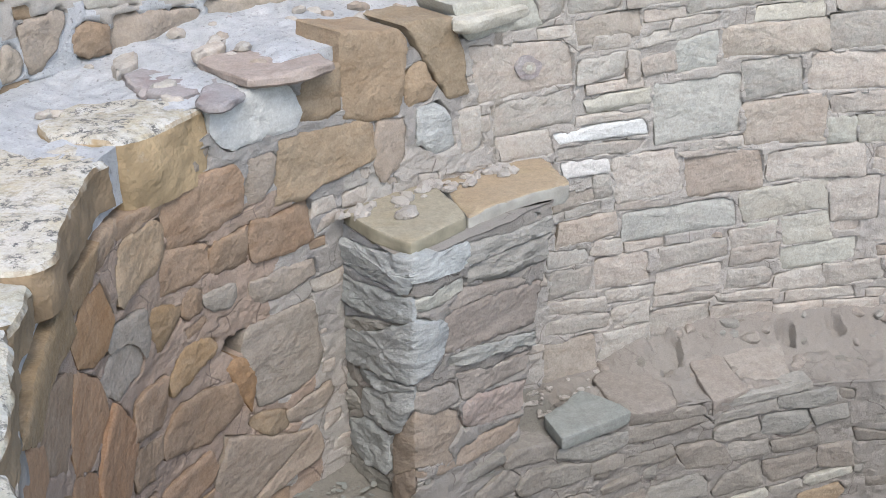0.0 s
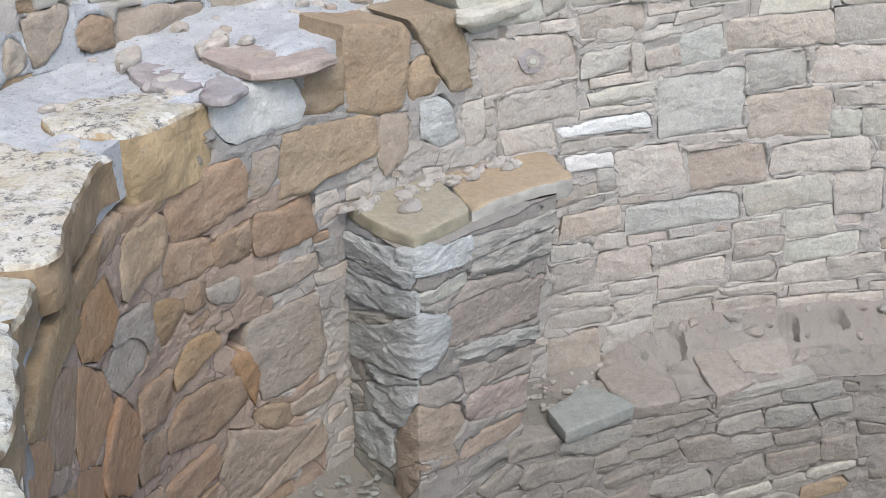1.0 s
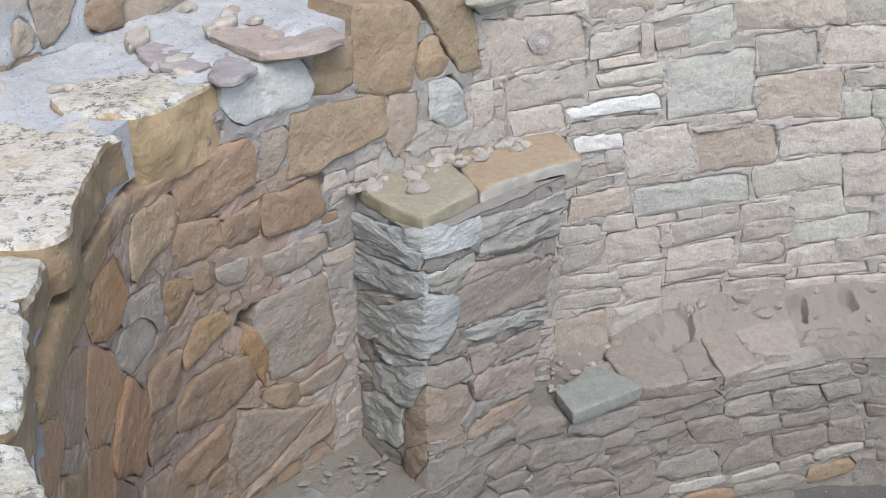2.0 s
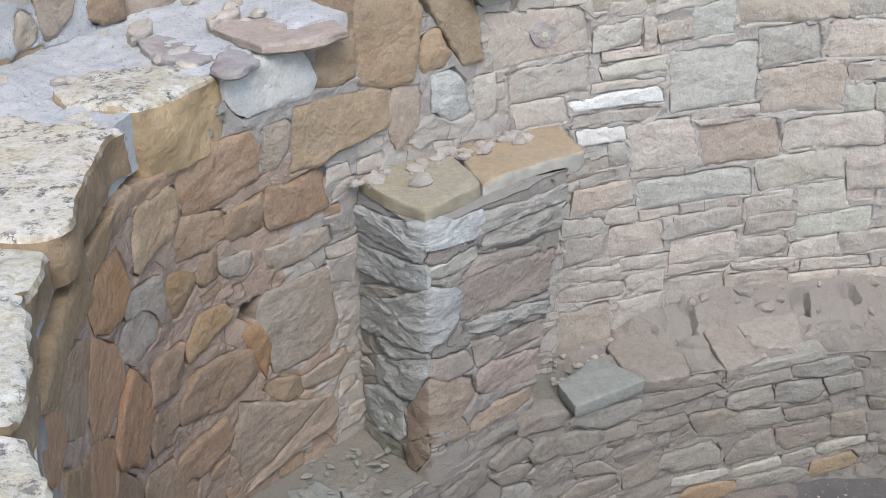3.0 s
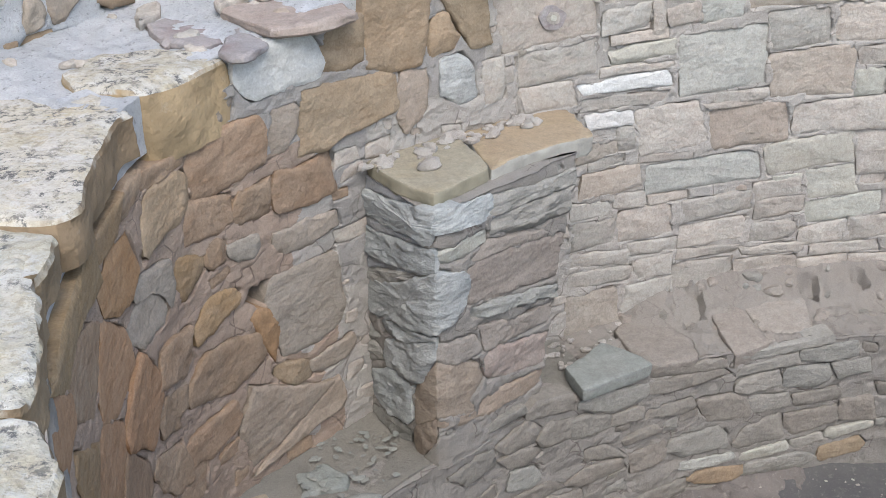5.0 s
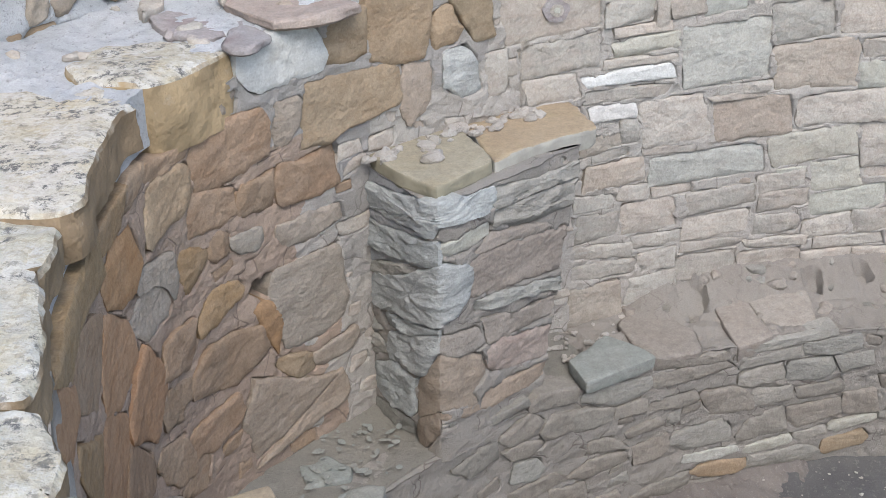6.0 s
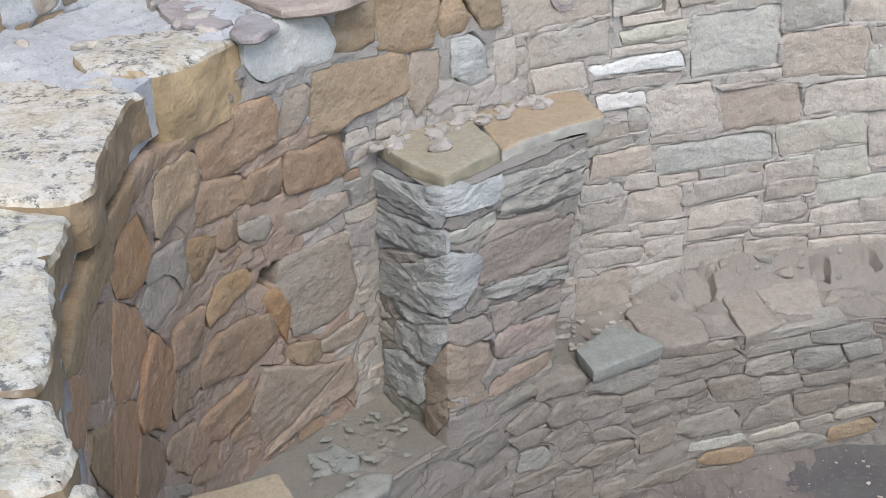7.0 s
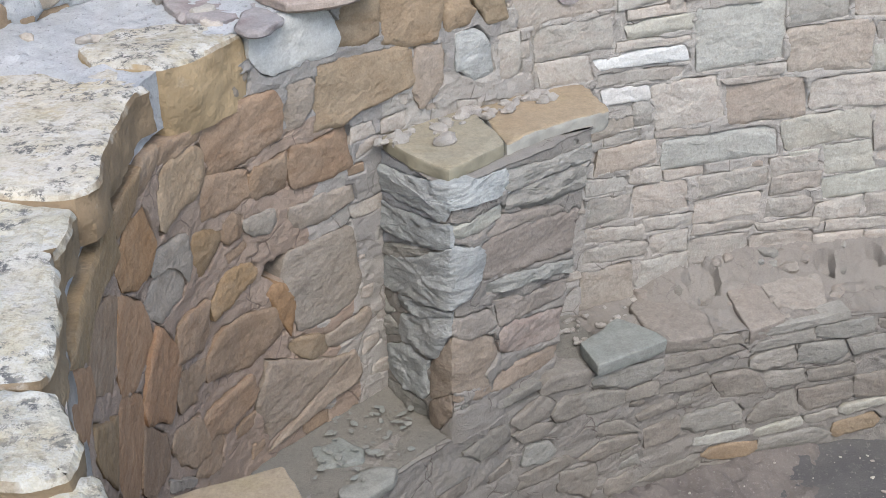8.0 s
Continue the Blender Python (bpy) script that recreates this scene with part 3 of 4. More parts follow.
wq("d", (0.580, 0.851), (0.627, 0.862), (0.732, 0.870), (0.741, 0.838), (0.707, 0.807), (0.622, 0.796), (0.585, 0.814))
wq("j", (0.369, 0.870), (0.578, 0.772), (0.640, 0.757), (0.529, 0.698), (0.351, 0.631), (0.338, 0.704), (0.317, 0.762))
wq("j", (0.644, 0.748), (0.666, 0.760), (0.690, 0.663), (0.589, 0.647), (0.360, 0.611), (0.539, 0.692))
wq("n", (0.095, 0.876), (0.200, 0.872), (0.294, 0.873), (0.309, 0.821), (0.281, 0.784), (0.194, 0.772), (0.102, 0.808))
wq("h", (0.332, 1.296), (0.382, 1.306), (0.437, 1.288), (0.438, 1.253), (0.411, 1.233), (0.345, 1.248))
wq("n", (0.262, 1.330), (0.329, 1.317), (0.328, 1.260), (0.265, 1.258), (0.245, 1.290))
wq("d", (0.482, 1.267), (0.579, 1.271), (0.695, 1.255), (0.708, 1.210), (0.652, 1.202), (0.572, 1.194), (0.495, 1.207))
wq("r", (-0.272, 1.431), (-0.138, 1.334), (-0.104, 1.231), (-0.165, 1.217), (-0.261, 1.217), (-0.369, 1.285), (-0.368, 1.358))
wq("n", (-0.508, 1.528), (-0.375, 1.487), (-0.291, 1.442), (-0.339, 1.387), (-0.427, 1.337), (-0.589, 1.443), (-0.596, 1.497))
wq("r", (-0.069, 1.236), (-0.013, 1.170), (0.027, 1.083), (-0.077, 1.007), (-0.238, 1.124), (-0.204, 1.176), (-0.136, 1.211))
wq("r", (-0.376, 1.278), (-0.230, 1.177), (-0.227, 1.116), (-0.294, 1.092), (-0.373, 1.052), (-0.515, 1.168), (-0.490, 1.247))
wq("u", (-0.647, 1.411), (-0.444, 1.288), (-0.547, 1.217), (-0.649, 1.321), (-0.694, 1.400))
wq("r", (-0.747, 1.582), (-0.596, 1.497), (-0.603, 1.447), (-0.730, 1.432), (-0.821, 1.536), (-0.827, 1.593))
wq("n", (-0.244, 1.115), (-0.125, 0.999), (-0.107, 0.939), (-0.123, 0.905), (-0.267, 0.953), (-0.346, 1.036))
wq("n", (0.070, 0.901), (0.112, 0.828), (0.099, 0.772), (0.023, 0.790), (-0.051, 0.860), (-0.090, 0.925), (-0.059, 0.947))
wq("n", (-0.018, 1.031), (0.033, 1.049), (0.139, 1.017), (0.141, 0.963), (0.074, 0.973), (0.080, 0.937), (-0.010, 0.968))
wq("n", (0.036, 1.167), (0.081, 1.169), (0.169, 1.163), (0.164, 1.073), (0.132, 1.045), (0.000, 1.102))
wq("n", (0.105, 0.798), (0.168, 0.770), (0.154, 0.696), (0.086, 0.713), (0.024, 0.759))
wq("h", (-0.135, 0.880), (0.015, 0.763), (0.024, 0.733), (-0.146, 0.861))
wq("t", (0.692, 1.726), (0.743, 1.744), (0.816, 1.754), (0.813, 1.634), (0.754, 1.623), (0.682, 1.631), deep=0.16)
wq("t", (0.829, 1.824), (1.003, 1.804), (1.030, 1.764), (0.997, 1.595), (0.911, 1.593), (0.831, 1.616), (0.820, 1.729), deep=0.16)
wq("t", (1.034, 1.691), (1.086, 1.709), (1.132, 1.639), (1.107, 1.603), (1.032, 1.596), (1.027, 1.643), deep=0.16)
wq("t", (1.029, 1.820), (1.190, 1.806), (1.219, 1.703), (1.235, 1.605), (1.171, 1.605), (1.133, 1.655), (1.086, 1.732), deep=0.16)
w("p", 1.435, 1.635, 0.333, 0.156, -1.6, -0.021, 0.11, proud=0.014)
w("p", 1.468, 1.497, 0.286, 0.102, 1.9, -0.010, -0.05)
w("l", 1.345, 1.795, 0.252, 0.098, 0.4, -0.050, 0.11, deep=0.16)
w("i", 1.727, 1.717, 0.218, 0.080, 3.6, -0.011, 0.05)
w("p", 1.547, 1.724, 0.125, 0.035, -0.4, -0.004, 0.03)
w("p", 1.707, 1.601, 0.170, 0.077, 5.6, 0.009, -0.03)
w("p", 1.823, 1.587, 0.047, 0.102, -0.4, -0.001, 0.02)
w("l", 1.776, 1.490, 0.230, 0.055, 1.3, -0.005, 0.02)
w("w", 1.719, 1.402, 0.334, 0.045, -0.7, -0.031, -0.17)
w("w", 1.672, 1.295, 0.167, 0.054, -1.6, -0.007, -0.01)
w("p", 1.717, 1.346, 0.310, 0.041, -3.6, 0.018, 0.12)
w("p", 1.908, 1.590, 0.116, 0.061, 6.8, -0.016, -0.10)
w("a", 2.044, 1.607, 0.148, 0.115, 8.8, -0.006, -0.02)
w("a", 2.057, 1.436, 0.313, 0.199, 0.2, -0.017, 0.03)
w("p", 1.918, 1.742, 0.135, 0.039, 2.4, -0.003, 0.01)
w("p", 2.024, 1.712, 0.175, 0.037, 5.5, 0.020, -0.04)
w("i", 2.306, 1.638, 0.359, 0.100, 2.1, -0.012, 0.02)
w("p", 2.118, 1.787, 0.271, 0.088, 2.6, -0.022, 0.01)
w("p", 2.312, 1.517, 0.205, 0.124, 4.9, -0.031, 0.09)
w("p", 2.639, 1.653, 0.291, 0.111, 2.3, -0.021, -0.01)
w("p", 2.617, 1.525, 0.380, 0.126, 1.1, -0.018, -0.03)
w("i", 2.374, 1.371, 0.289, 0.155, 2.0, -0.017, -0.03)
w("p", 2.677, 1.418, 0.301, 0.072, 2.8, -0.023, -0.08)
w("l", 2.579, 1.328, 0.099, 0.087, 4.3, -0.011, -0.02)
w("l", 2.740, 1.328, 0.204, 0.099, 2.4, -0.018, -0.04)
w("p", 2.369, 1.807, 0.212, 0.100, 0.8, -0.009, -0.00)
w("p", 2.625, 1.774, 0.278, 0.118, 1.9, -0.016, -0.01)
w("l", 2.345, 1.722, 0.229, 0.052, 2.6, -0.006, -0.05)
w("p", 1.667, 1.813, 0.188, 0.101, 0.9, -0.003, 0.10)
w("p", 1.527, 1.822, 0.080, 0.116, 4.8, -0.004, 0.03)
w("p", 1.869, 1.818, 0.193, 0.096, 0.3, -0.016, 0.02)
w("p", 1.735, 1.676, 0.126, 0.047, 1.7, -0.003, 0.09)
w("p", 1.895, 1.236, 0.241, 0.154, -0.3, -0.031, 0.03)
w("i", 2.178, 1.211, 0.282, 0.138, 2.3, -0.030, 0.01)
w("p", 2.138, 1.312, 0.180, 0.036, 0.5, -0.002, -0.05)
w("p", 2.496, 1.221, 0.338, 0.105, 1.7, -0.016, -0.07)
w("l", 2.403, 1.093, 0.308, 0.114, 6.3, -0.031, 0.05)
w("p", 2.651, 1.089, 0.161, 0.156, 3.0, -0.025, 0.00)
w("a", 2.031, 1.065, 0.411, 0.108, 0.1, -0.005, 0.01)
w("p", 2.093, 0.935, 0.253, 0.085, 3.8, -0.007, 0.03)
w("p", 2.305, 0.976, 0.165, 0.064, 6.4, -0.009, -0.01)
w("l", 2.498, 0.986, 0.168, 0.106, 5.0, -0.018, 0.01)
w("p", 2.321, 0.904, 0.184, 0.071, 5.2, -0.004, 0.07)
w("l", 2.550, 0.889, 0.255, 0.086, 6.2, -0.010, -0.02)
w("p", 1.827, 0.917, 0.206, 0.116, 0.5, -0.010, 0.03)
w("p", 2.086, 0.842, 0.247, 0.087, 2.5, -0.003, 0.02)
w("p", 2.310, 0.819, 0.183, 0.077, 1.9, 0.019, 0.07)
w("p", 2.489, 0.794, 0.168, 0.076, 7.3, -0.002, 0.01)
w("p", 2.687, 0.813, 0.201, 0.083, 5.9, -0.017, 0.00)
w("i", 1.636, 1.196, 0.149, 0.059, 4.7, 0.003, 0.12)
w("i", 1.684, 1.083, 0.219, 0.084, 1.1, -0.002, 0.04)
w("p", 1.617, 1.002, 0.164, 0.061, -5.0, -0.005, 0.02)
w("p", 1.637, 0.911, 0.162, 0.097, 0.2, -0.006, 0.09)
w("p", 1.664, 0.818, 0.227, 0.054, -7.4, -0.003, -0.03)
w("p", 1.673, 0.753, 0.246, 0.058, -6.0, -0.003, 0.02)
w("p", 1.872, 0.744, 0.140, 0.079, 3.2, -0.006, -0.00)
w("p", 2.069, 0.697, 0.221, 0.088, 1.9, -0.020, 0.07)
w("p", 2.299, 0.690, 0.219, 0.069, -1.1, -0.012, -0.00)
w("p", 2.506, 0.668, 0.176, 0.075, 1.5, -0.010, -0.04)
w("p", 2.070, 0.770, 0.235, 0.035, -1.8, 0.012, 0.04)
w("p", 2.314, 0.750, 0.235, 0.038, -1.7, -0.005, 0.02)
w("p", 2.580, 0.735, 0.250, 0.043, 1.6, -0.007, 0.01)
w("p", 1.855, 0.650, 0.186, 0.096, 3.1, 0.005, 0.05)
w("i", 1.645, 0.637, 0.217, 0.153, -2.1, -0.006, 0.02)
w("p", 2.232, 0.612, 0.156, 0.078, -0.2, -0.010, 0.01)
w("p", 2.573, 0.578, 0.065, 0.093, -1.0, -0.013, 0.02)
w("p", 2.716, 0.476, 0.214, 0.154, 0.9, -0.033, -0.00)
w("p", 2.698, 0.660, 0.195, 0.099, 0.4, -0.013, -0.01)
w("p", 1.862, 0.822, 0.179, 0.054, -3.4, -0.004, -0.02)
w("p", 1.912, 0.992, 0.144, 0.035, -0.5, -0.004, 0.02)
w("p", 1.889, 1.137, 0.197, 0.030, -3.8, -0.000, 0.04)
w("p", 1.737, 1.217, 0.066, 0.087, 1.3, -0.009, 0.02)
w("p", 1.255, 1.486, 0.082, 0.135, 3.4, -0.009, 0.06)
w("p", 1.908, 1.672, 0.148, 0.042, 4.5, 0.023, 0.10)
w("p", 1.756, 1.539, 0.198, 0.031, 1.2, -0.002, 0.08)
w("p", 1.757, 1.444, 0.272, 0.027, -0.6, -0.001, 0.04)
w("p", 2.115, 1.289, 0.209, 0.022, 1.3, -0.008, -0.16)
w("p", 1.450, 1.398, 0.186, 0.087, -3.8, -0.033, -0.02)
w("p", 1.299, 1.493, 0.040, 0.049, 13.1, -0.005, -0.01)
w("p", 1.759, 1.091, 0.090, 0.073, -0.7, -0.009, 0.00)
w("p", 1.675, 1.159, 0.143, 0.048, -1.1, -0.003, 0.12)
w("p", 1.760, 1.009, 0.125, 0.052, -6.2, -0.005, 0.05)
w("l", 2.344, 1.005, 0.117, 0.034, 3.2, -0.008, 0.02)

# a ring-shaped stain on one block
for name, colour, wide, tall, out in (("ring_mark", "m", 0.044, 0.034, 0.0205), ("ring_core", "p", 0.024, 0.018, 0.022), ("ring_centre", "l", 0.011, 0.008, 0.0235)):
    rim = [(1 + 0.18 * noise.noise(Vector((math.cos(a) * 1.5, math.sin(a) * 1.5, wide * 50))), a) for a in (2 * math.pi * k / 28 for k in range(28))]
    ring = [wall_face(1.45 + k * wide * math.cos(a), 1.637 + k * tall * math.sin(a) - 0.15 * k * wide * math.cos(a), depth) for depth in (0.0, out) for k, a in rim]
    link_mesh(name, ring, [(k, (k + 1) % 28, 28 + (k + 1) % 28, 28 + k) for k in range(28)] + [tuple(range(28, 56))], [STONE[colour]], wall)

LEDGE_END = R_WALL * radians(150 - 122)


def wall_top(u):
    k = min(1.0, max(0.0, (u - LEDGE_END - 0.02) / 0.03))
    ledge = 1.70 + 0.08 * min(1.0, max(0.0, (u - 0.35) / 0.4))
    return (ledge - 0.03) * (1 - k) + 2.35 * k


# gaps where stones have fallen out: place, half width, half height, depth
PITS = [(2.469, 0.563, 0.026, 0.032, 0.09), (2.629, 0.575, 0.028, 0.02, 0.08), (0.442, 1.12, 0.051, 0.027, 0.33), (1.766, 0.545, 0.02, 0.02, 0.1), (0.473, 0.879, 0.027, 0.017, 0.03), (1.449, 0.507, 0.018, 0.011, 0.04)]
LAID["wall"] += [tuple(four_corners(u, z, 2 * a, 2 * b)) for u, z, a, b, _ in PITS]
chinks("chinking", wall_face, "wall", 0.7, 2.85, 0.58, 1.86, "pppppi", wall, 320, 11, keep=lambda u, z: z < wall_top(u) - 0.02)
chinks("chinking", wall_face, "wall", -0.72, 0.75, 0.58, 1.66, "nnnh", wall, 40, 12, most=0.07, least=0.016)


def wall_mortar(U, Z, d):
    n = 0.05 * value_noise(U / 0.11, Z / 0.09, 7)
    cement = (U < 1.22) & (Z > 1.40 + 0.10 * np.clip((U - 0.2) / 0.6, 0, 1) + n * 1.2) & (U > 0.3)
    cement = cement | ((np.abs(U - 0.74) < 0.07 + n) & (Z > 1.02 + n) & (Z < 1.45))
    brown = U < 0.62 + 2 * n
    return np.where(cement, 1, np.where(brown, 2, 0))


mortar_bed("mortar", wall_face, "wall", np.concatenate([np.arange(-0.75, -0.2, 0.006), np.arange(-0.2, 2.86, 0.0045)]), lambda u: 0.5, wall_top, 380,
           [MUD, WALL_CEMENT, DARK_MUD], wall, wall_mortar, flush=0.0135, thick=0.4, pits=PITS, sunk=lambda U, Z: np.where((U < 0.36) & (Z > 1.585), 0.06, 0.0))

# the rest of the round wall, behind and beside the camera
rest = tagged(new("wall_south"), "plain curved sandstone wall closing the round room", "wall", kind="structure")
mortar_bed("mortar", wall_face, "near", np.linspace(-7.25, -0.75, 160), lambda u: -0.05, lambda u: 1.62, 30, [MUD], rest, thick=0.35)
mortar_bed("mortar", wall_face, "near", np.linspace(2.86, 9.64, 140), lambda u: -0.05, lambda u: 1.75, 30, [MUD], rest, thick=0.35)

# upper wall behind the ledge
upper = tagged(new("wall_upper"), "set-back upper course of tan sandstone blocks in grey mortar", "wall", kind="structure")


def uq(colour, *corners):
    block(upper, upper_face, "upper", colour, grown(corners, 1.05), proud=0.022, chip=1.3, worn=1.4)


uq("d", (0.267, 1.862), (0.303, 1.848), (0.327, 1.782), (0.245, 1.754))
uq("d", (0.318, 1.887), (0.441, 1.908), (0.457, 1.878), (0.410, 1.818), (0.351, 1.762), (0.332, 1.776))
uq("n", (0.473, 1.854), (0.516, 1.862), (0.572, 1.842), (0.575, 1.770), (0.493, 1.772), (0.464, 1.800))
uq("d", (0.601, 1.865), (0.853, 1.837), (0.851, 1.784), (0.825, 1.750), (0.587, 1.774), (0.582, 1.819))
uq("d", (0.873, 1.849), (1.134, 1.857), (1.385, 1.816), (1.244, 1.760), (1.069, 1.755), (0.921, 1.784))
uq("d", (1.403, 1.772), (1.564, 1.768), (1.666, 1.765), (1.666, 1.713), (1.523, 1.717), (1.402, 1.738))
chinks("chinking", upper_face, "upper", -0.6, 1.5, 1.72, 2.2, "tttpp", upper, 400, 13, most=0.10, least=0.02)
mortar_bed("mortar", upper_face, "upper", np.arange(-1.3, 1.62, 0.010), lambda u: 1.55, lambda u: 2.35, 80, [CEMENT, MUD], upper,
           lambda U, Z, d: np.where(Z > 1.86 + 0.05 * value_noise(U / 0.1, Z / 0.1, 3), 1, 0), thick=0.3)


def ledge_height(th, r):
    u = R_WALL * radians(150 - th)
    low = 0.10 * min(1.0, max(0.0, (0.02 - u) / 0.25))
    return 1.728 - low + 0.067 * min(1.0, max(0.0, (u - 0.3) / 0.45)) + 0.10 * max(0.0, (r - wall_radius(th) - 0.25))


ledge = tagged(ground_patch("ledge", 121, 186, lambda th: wall_radius(th) + 0.012, lambda th: R_UPPER + 0.05, ledge_height, CEMENT, 300, 60, wave=0.015),
               "ledge of rough blue-grey cement on the wall top", "ledge", kind="structure")

# bench round the foot of the wall
bench = tagged(new("bench"), "low curved masonry bench of thin pinkish grey sandstone", "bench", kind="structure")


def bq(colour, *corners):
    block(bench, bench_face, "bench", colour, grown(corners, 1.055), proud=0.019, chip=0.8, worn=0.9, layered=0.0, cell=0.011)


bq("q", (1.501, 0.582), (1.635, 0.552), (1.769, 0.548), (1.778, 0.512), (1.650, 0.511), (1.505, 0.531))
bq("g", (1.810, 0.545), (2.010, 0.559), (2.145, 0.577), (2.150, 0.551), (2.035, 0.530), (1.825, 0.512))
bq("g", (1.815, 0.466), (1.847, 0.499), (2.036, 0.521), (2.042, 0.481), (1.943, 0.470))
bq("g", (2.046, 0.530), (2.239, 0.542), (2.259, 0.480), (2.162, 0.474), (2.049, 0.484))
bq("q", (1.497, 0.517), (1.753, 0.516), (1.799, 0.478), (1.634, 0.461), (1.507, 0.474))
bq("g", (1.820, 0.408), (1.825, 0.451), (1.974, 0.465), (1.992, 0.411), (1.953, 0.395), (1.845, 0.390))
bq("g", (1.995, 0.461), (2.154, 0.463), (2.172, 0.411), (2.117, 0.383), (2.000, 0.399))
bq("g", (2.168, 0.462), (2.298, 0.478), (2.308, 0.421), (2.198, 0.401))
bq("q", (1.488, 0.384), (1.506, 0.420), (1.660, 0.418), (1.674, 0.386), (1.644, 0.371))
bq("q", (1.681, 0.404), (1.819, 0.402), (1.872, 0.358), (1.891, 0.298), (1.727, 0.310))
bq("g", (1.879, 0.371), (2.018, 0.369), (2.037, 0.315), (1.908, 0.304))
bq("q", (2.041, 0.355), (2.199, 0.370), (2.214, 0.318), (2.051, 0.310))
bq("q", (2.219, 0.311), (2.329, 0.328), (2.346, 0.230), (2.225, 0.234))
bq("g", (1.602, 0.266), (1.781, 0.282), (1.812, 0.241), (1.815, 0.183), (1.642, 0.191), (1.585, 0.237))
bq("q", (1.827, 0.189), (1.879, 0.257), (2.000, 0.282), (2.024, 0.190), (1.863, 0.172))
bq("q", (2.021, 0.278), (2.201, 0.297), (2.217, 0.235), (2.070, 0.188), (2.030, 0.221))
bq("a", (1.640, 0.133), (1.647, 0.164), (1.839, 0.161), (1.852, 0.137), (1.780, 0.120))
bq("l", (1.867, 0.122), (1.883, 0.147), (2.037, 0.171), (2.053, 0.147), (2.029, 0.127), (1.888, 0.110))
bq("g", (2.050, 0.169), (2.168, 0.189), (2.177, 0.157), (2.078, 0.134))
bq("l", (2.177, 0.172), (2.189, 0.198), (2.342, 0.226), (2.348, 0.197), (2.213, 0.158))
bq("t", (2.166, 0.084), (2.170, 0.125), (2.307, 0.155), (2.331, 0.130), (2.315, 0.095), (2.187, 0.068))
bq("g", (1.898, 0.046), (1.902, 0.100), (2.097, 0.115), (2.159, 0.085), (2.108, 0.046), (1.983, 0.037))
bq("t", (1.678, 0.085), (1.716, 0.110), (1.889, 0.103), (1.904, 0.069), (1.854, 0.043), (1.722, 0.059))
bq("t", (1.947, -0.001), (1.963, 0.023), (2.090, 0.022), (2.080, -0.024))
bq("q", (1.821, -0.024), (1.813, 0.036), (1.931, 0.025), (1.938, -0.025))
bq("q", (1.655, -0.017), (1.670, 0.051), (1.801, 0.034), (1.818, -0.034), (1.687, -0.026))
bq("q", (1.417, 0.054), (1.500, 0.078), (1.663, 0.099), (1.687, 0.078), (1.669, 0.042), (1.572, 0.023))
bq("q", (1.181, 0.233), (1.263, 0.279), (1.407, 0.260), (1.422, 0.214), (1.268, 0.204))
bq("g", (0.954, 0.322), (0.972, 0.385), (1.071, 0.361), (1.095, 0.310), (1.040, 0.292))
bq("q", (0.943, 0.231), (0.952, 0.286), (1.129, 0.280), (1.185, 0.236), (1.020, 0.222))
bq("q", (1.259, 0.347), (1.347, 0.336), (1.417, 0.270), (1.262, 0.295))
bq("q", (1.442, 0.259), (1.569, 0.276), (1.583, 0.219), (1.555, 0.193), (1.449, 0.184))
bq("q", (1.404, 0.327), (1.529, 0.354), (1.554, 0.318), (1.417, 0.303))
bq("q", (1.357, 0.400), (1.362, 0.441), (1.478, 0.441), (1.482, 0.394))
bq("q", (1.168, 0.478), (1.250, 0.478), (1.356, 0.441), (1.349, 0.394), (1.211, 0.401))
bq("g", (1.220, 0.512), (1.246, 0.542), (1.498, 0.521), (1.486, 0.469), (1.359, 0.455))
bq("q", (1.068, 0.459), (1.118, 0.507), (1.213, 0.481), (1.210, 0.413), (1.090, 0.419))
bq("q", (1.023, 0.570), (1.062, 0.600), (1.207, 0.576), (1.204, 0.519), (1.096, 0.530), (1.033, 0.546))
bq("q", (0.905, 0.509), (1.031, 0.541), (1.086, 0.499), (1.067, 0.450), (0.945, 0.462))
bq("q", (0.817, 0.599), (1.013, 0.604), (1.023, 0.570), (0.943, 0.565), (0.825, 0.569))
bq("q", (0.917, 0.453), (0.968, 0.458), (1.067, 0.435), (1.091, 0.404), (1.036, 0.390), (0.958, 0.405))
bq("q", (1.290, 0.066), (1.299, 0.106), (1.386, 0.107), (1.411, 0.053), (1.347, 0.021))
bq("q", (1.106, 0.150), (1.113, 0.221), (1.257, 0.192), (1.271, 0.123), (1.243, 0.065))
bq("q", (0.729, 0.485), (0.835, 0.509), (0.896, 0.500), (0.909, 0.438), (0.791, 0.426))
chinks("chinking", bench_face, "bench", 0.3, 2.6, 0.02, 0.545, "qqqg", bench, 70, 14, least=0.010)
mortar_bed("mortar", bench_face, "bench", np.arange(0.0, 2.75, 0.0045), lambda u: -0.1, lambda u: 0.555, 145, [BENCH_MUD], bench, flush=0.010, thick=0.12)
bench_rest = mortar_bed("mortar", bench_face, "near", np.linspace(2.75, 7.0, 80), lambda u: -0.1, lambda u: 0.55, 16, [MUD], bench, thick=0.12)


# hollows in the rubble at the wall foot: place, radius, depth
HOLLOWS = [(1.286, 3.418, 0.03, 0.045), (1.466, 3.445, 0.026, 0.045), (0.85, 3.33, 0.055, 0.04), (0.604, 3.203, 0.013, 0.07)]


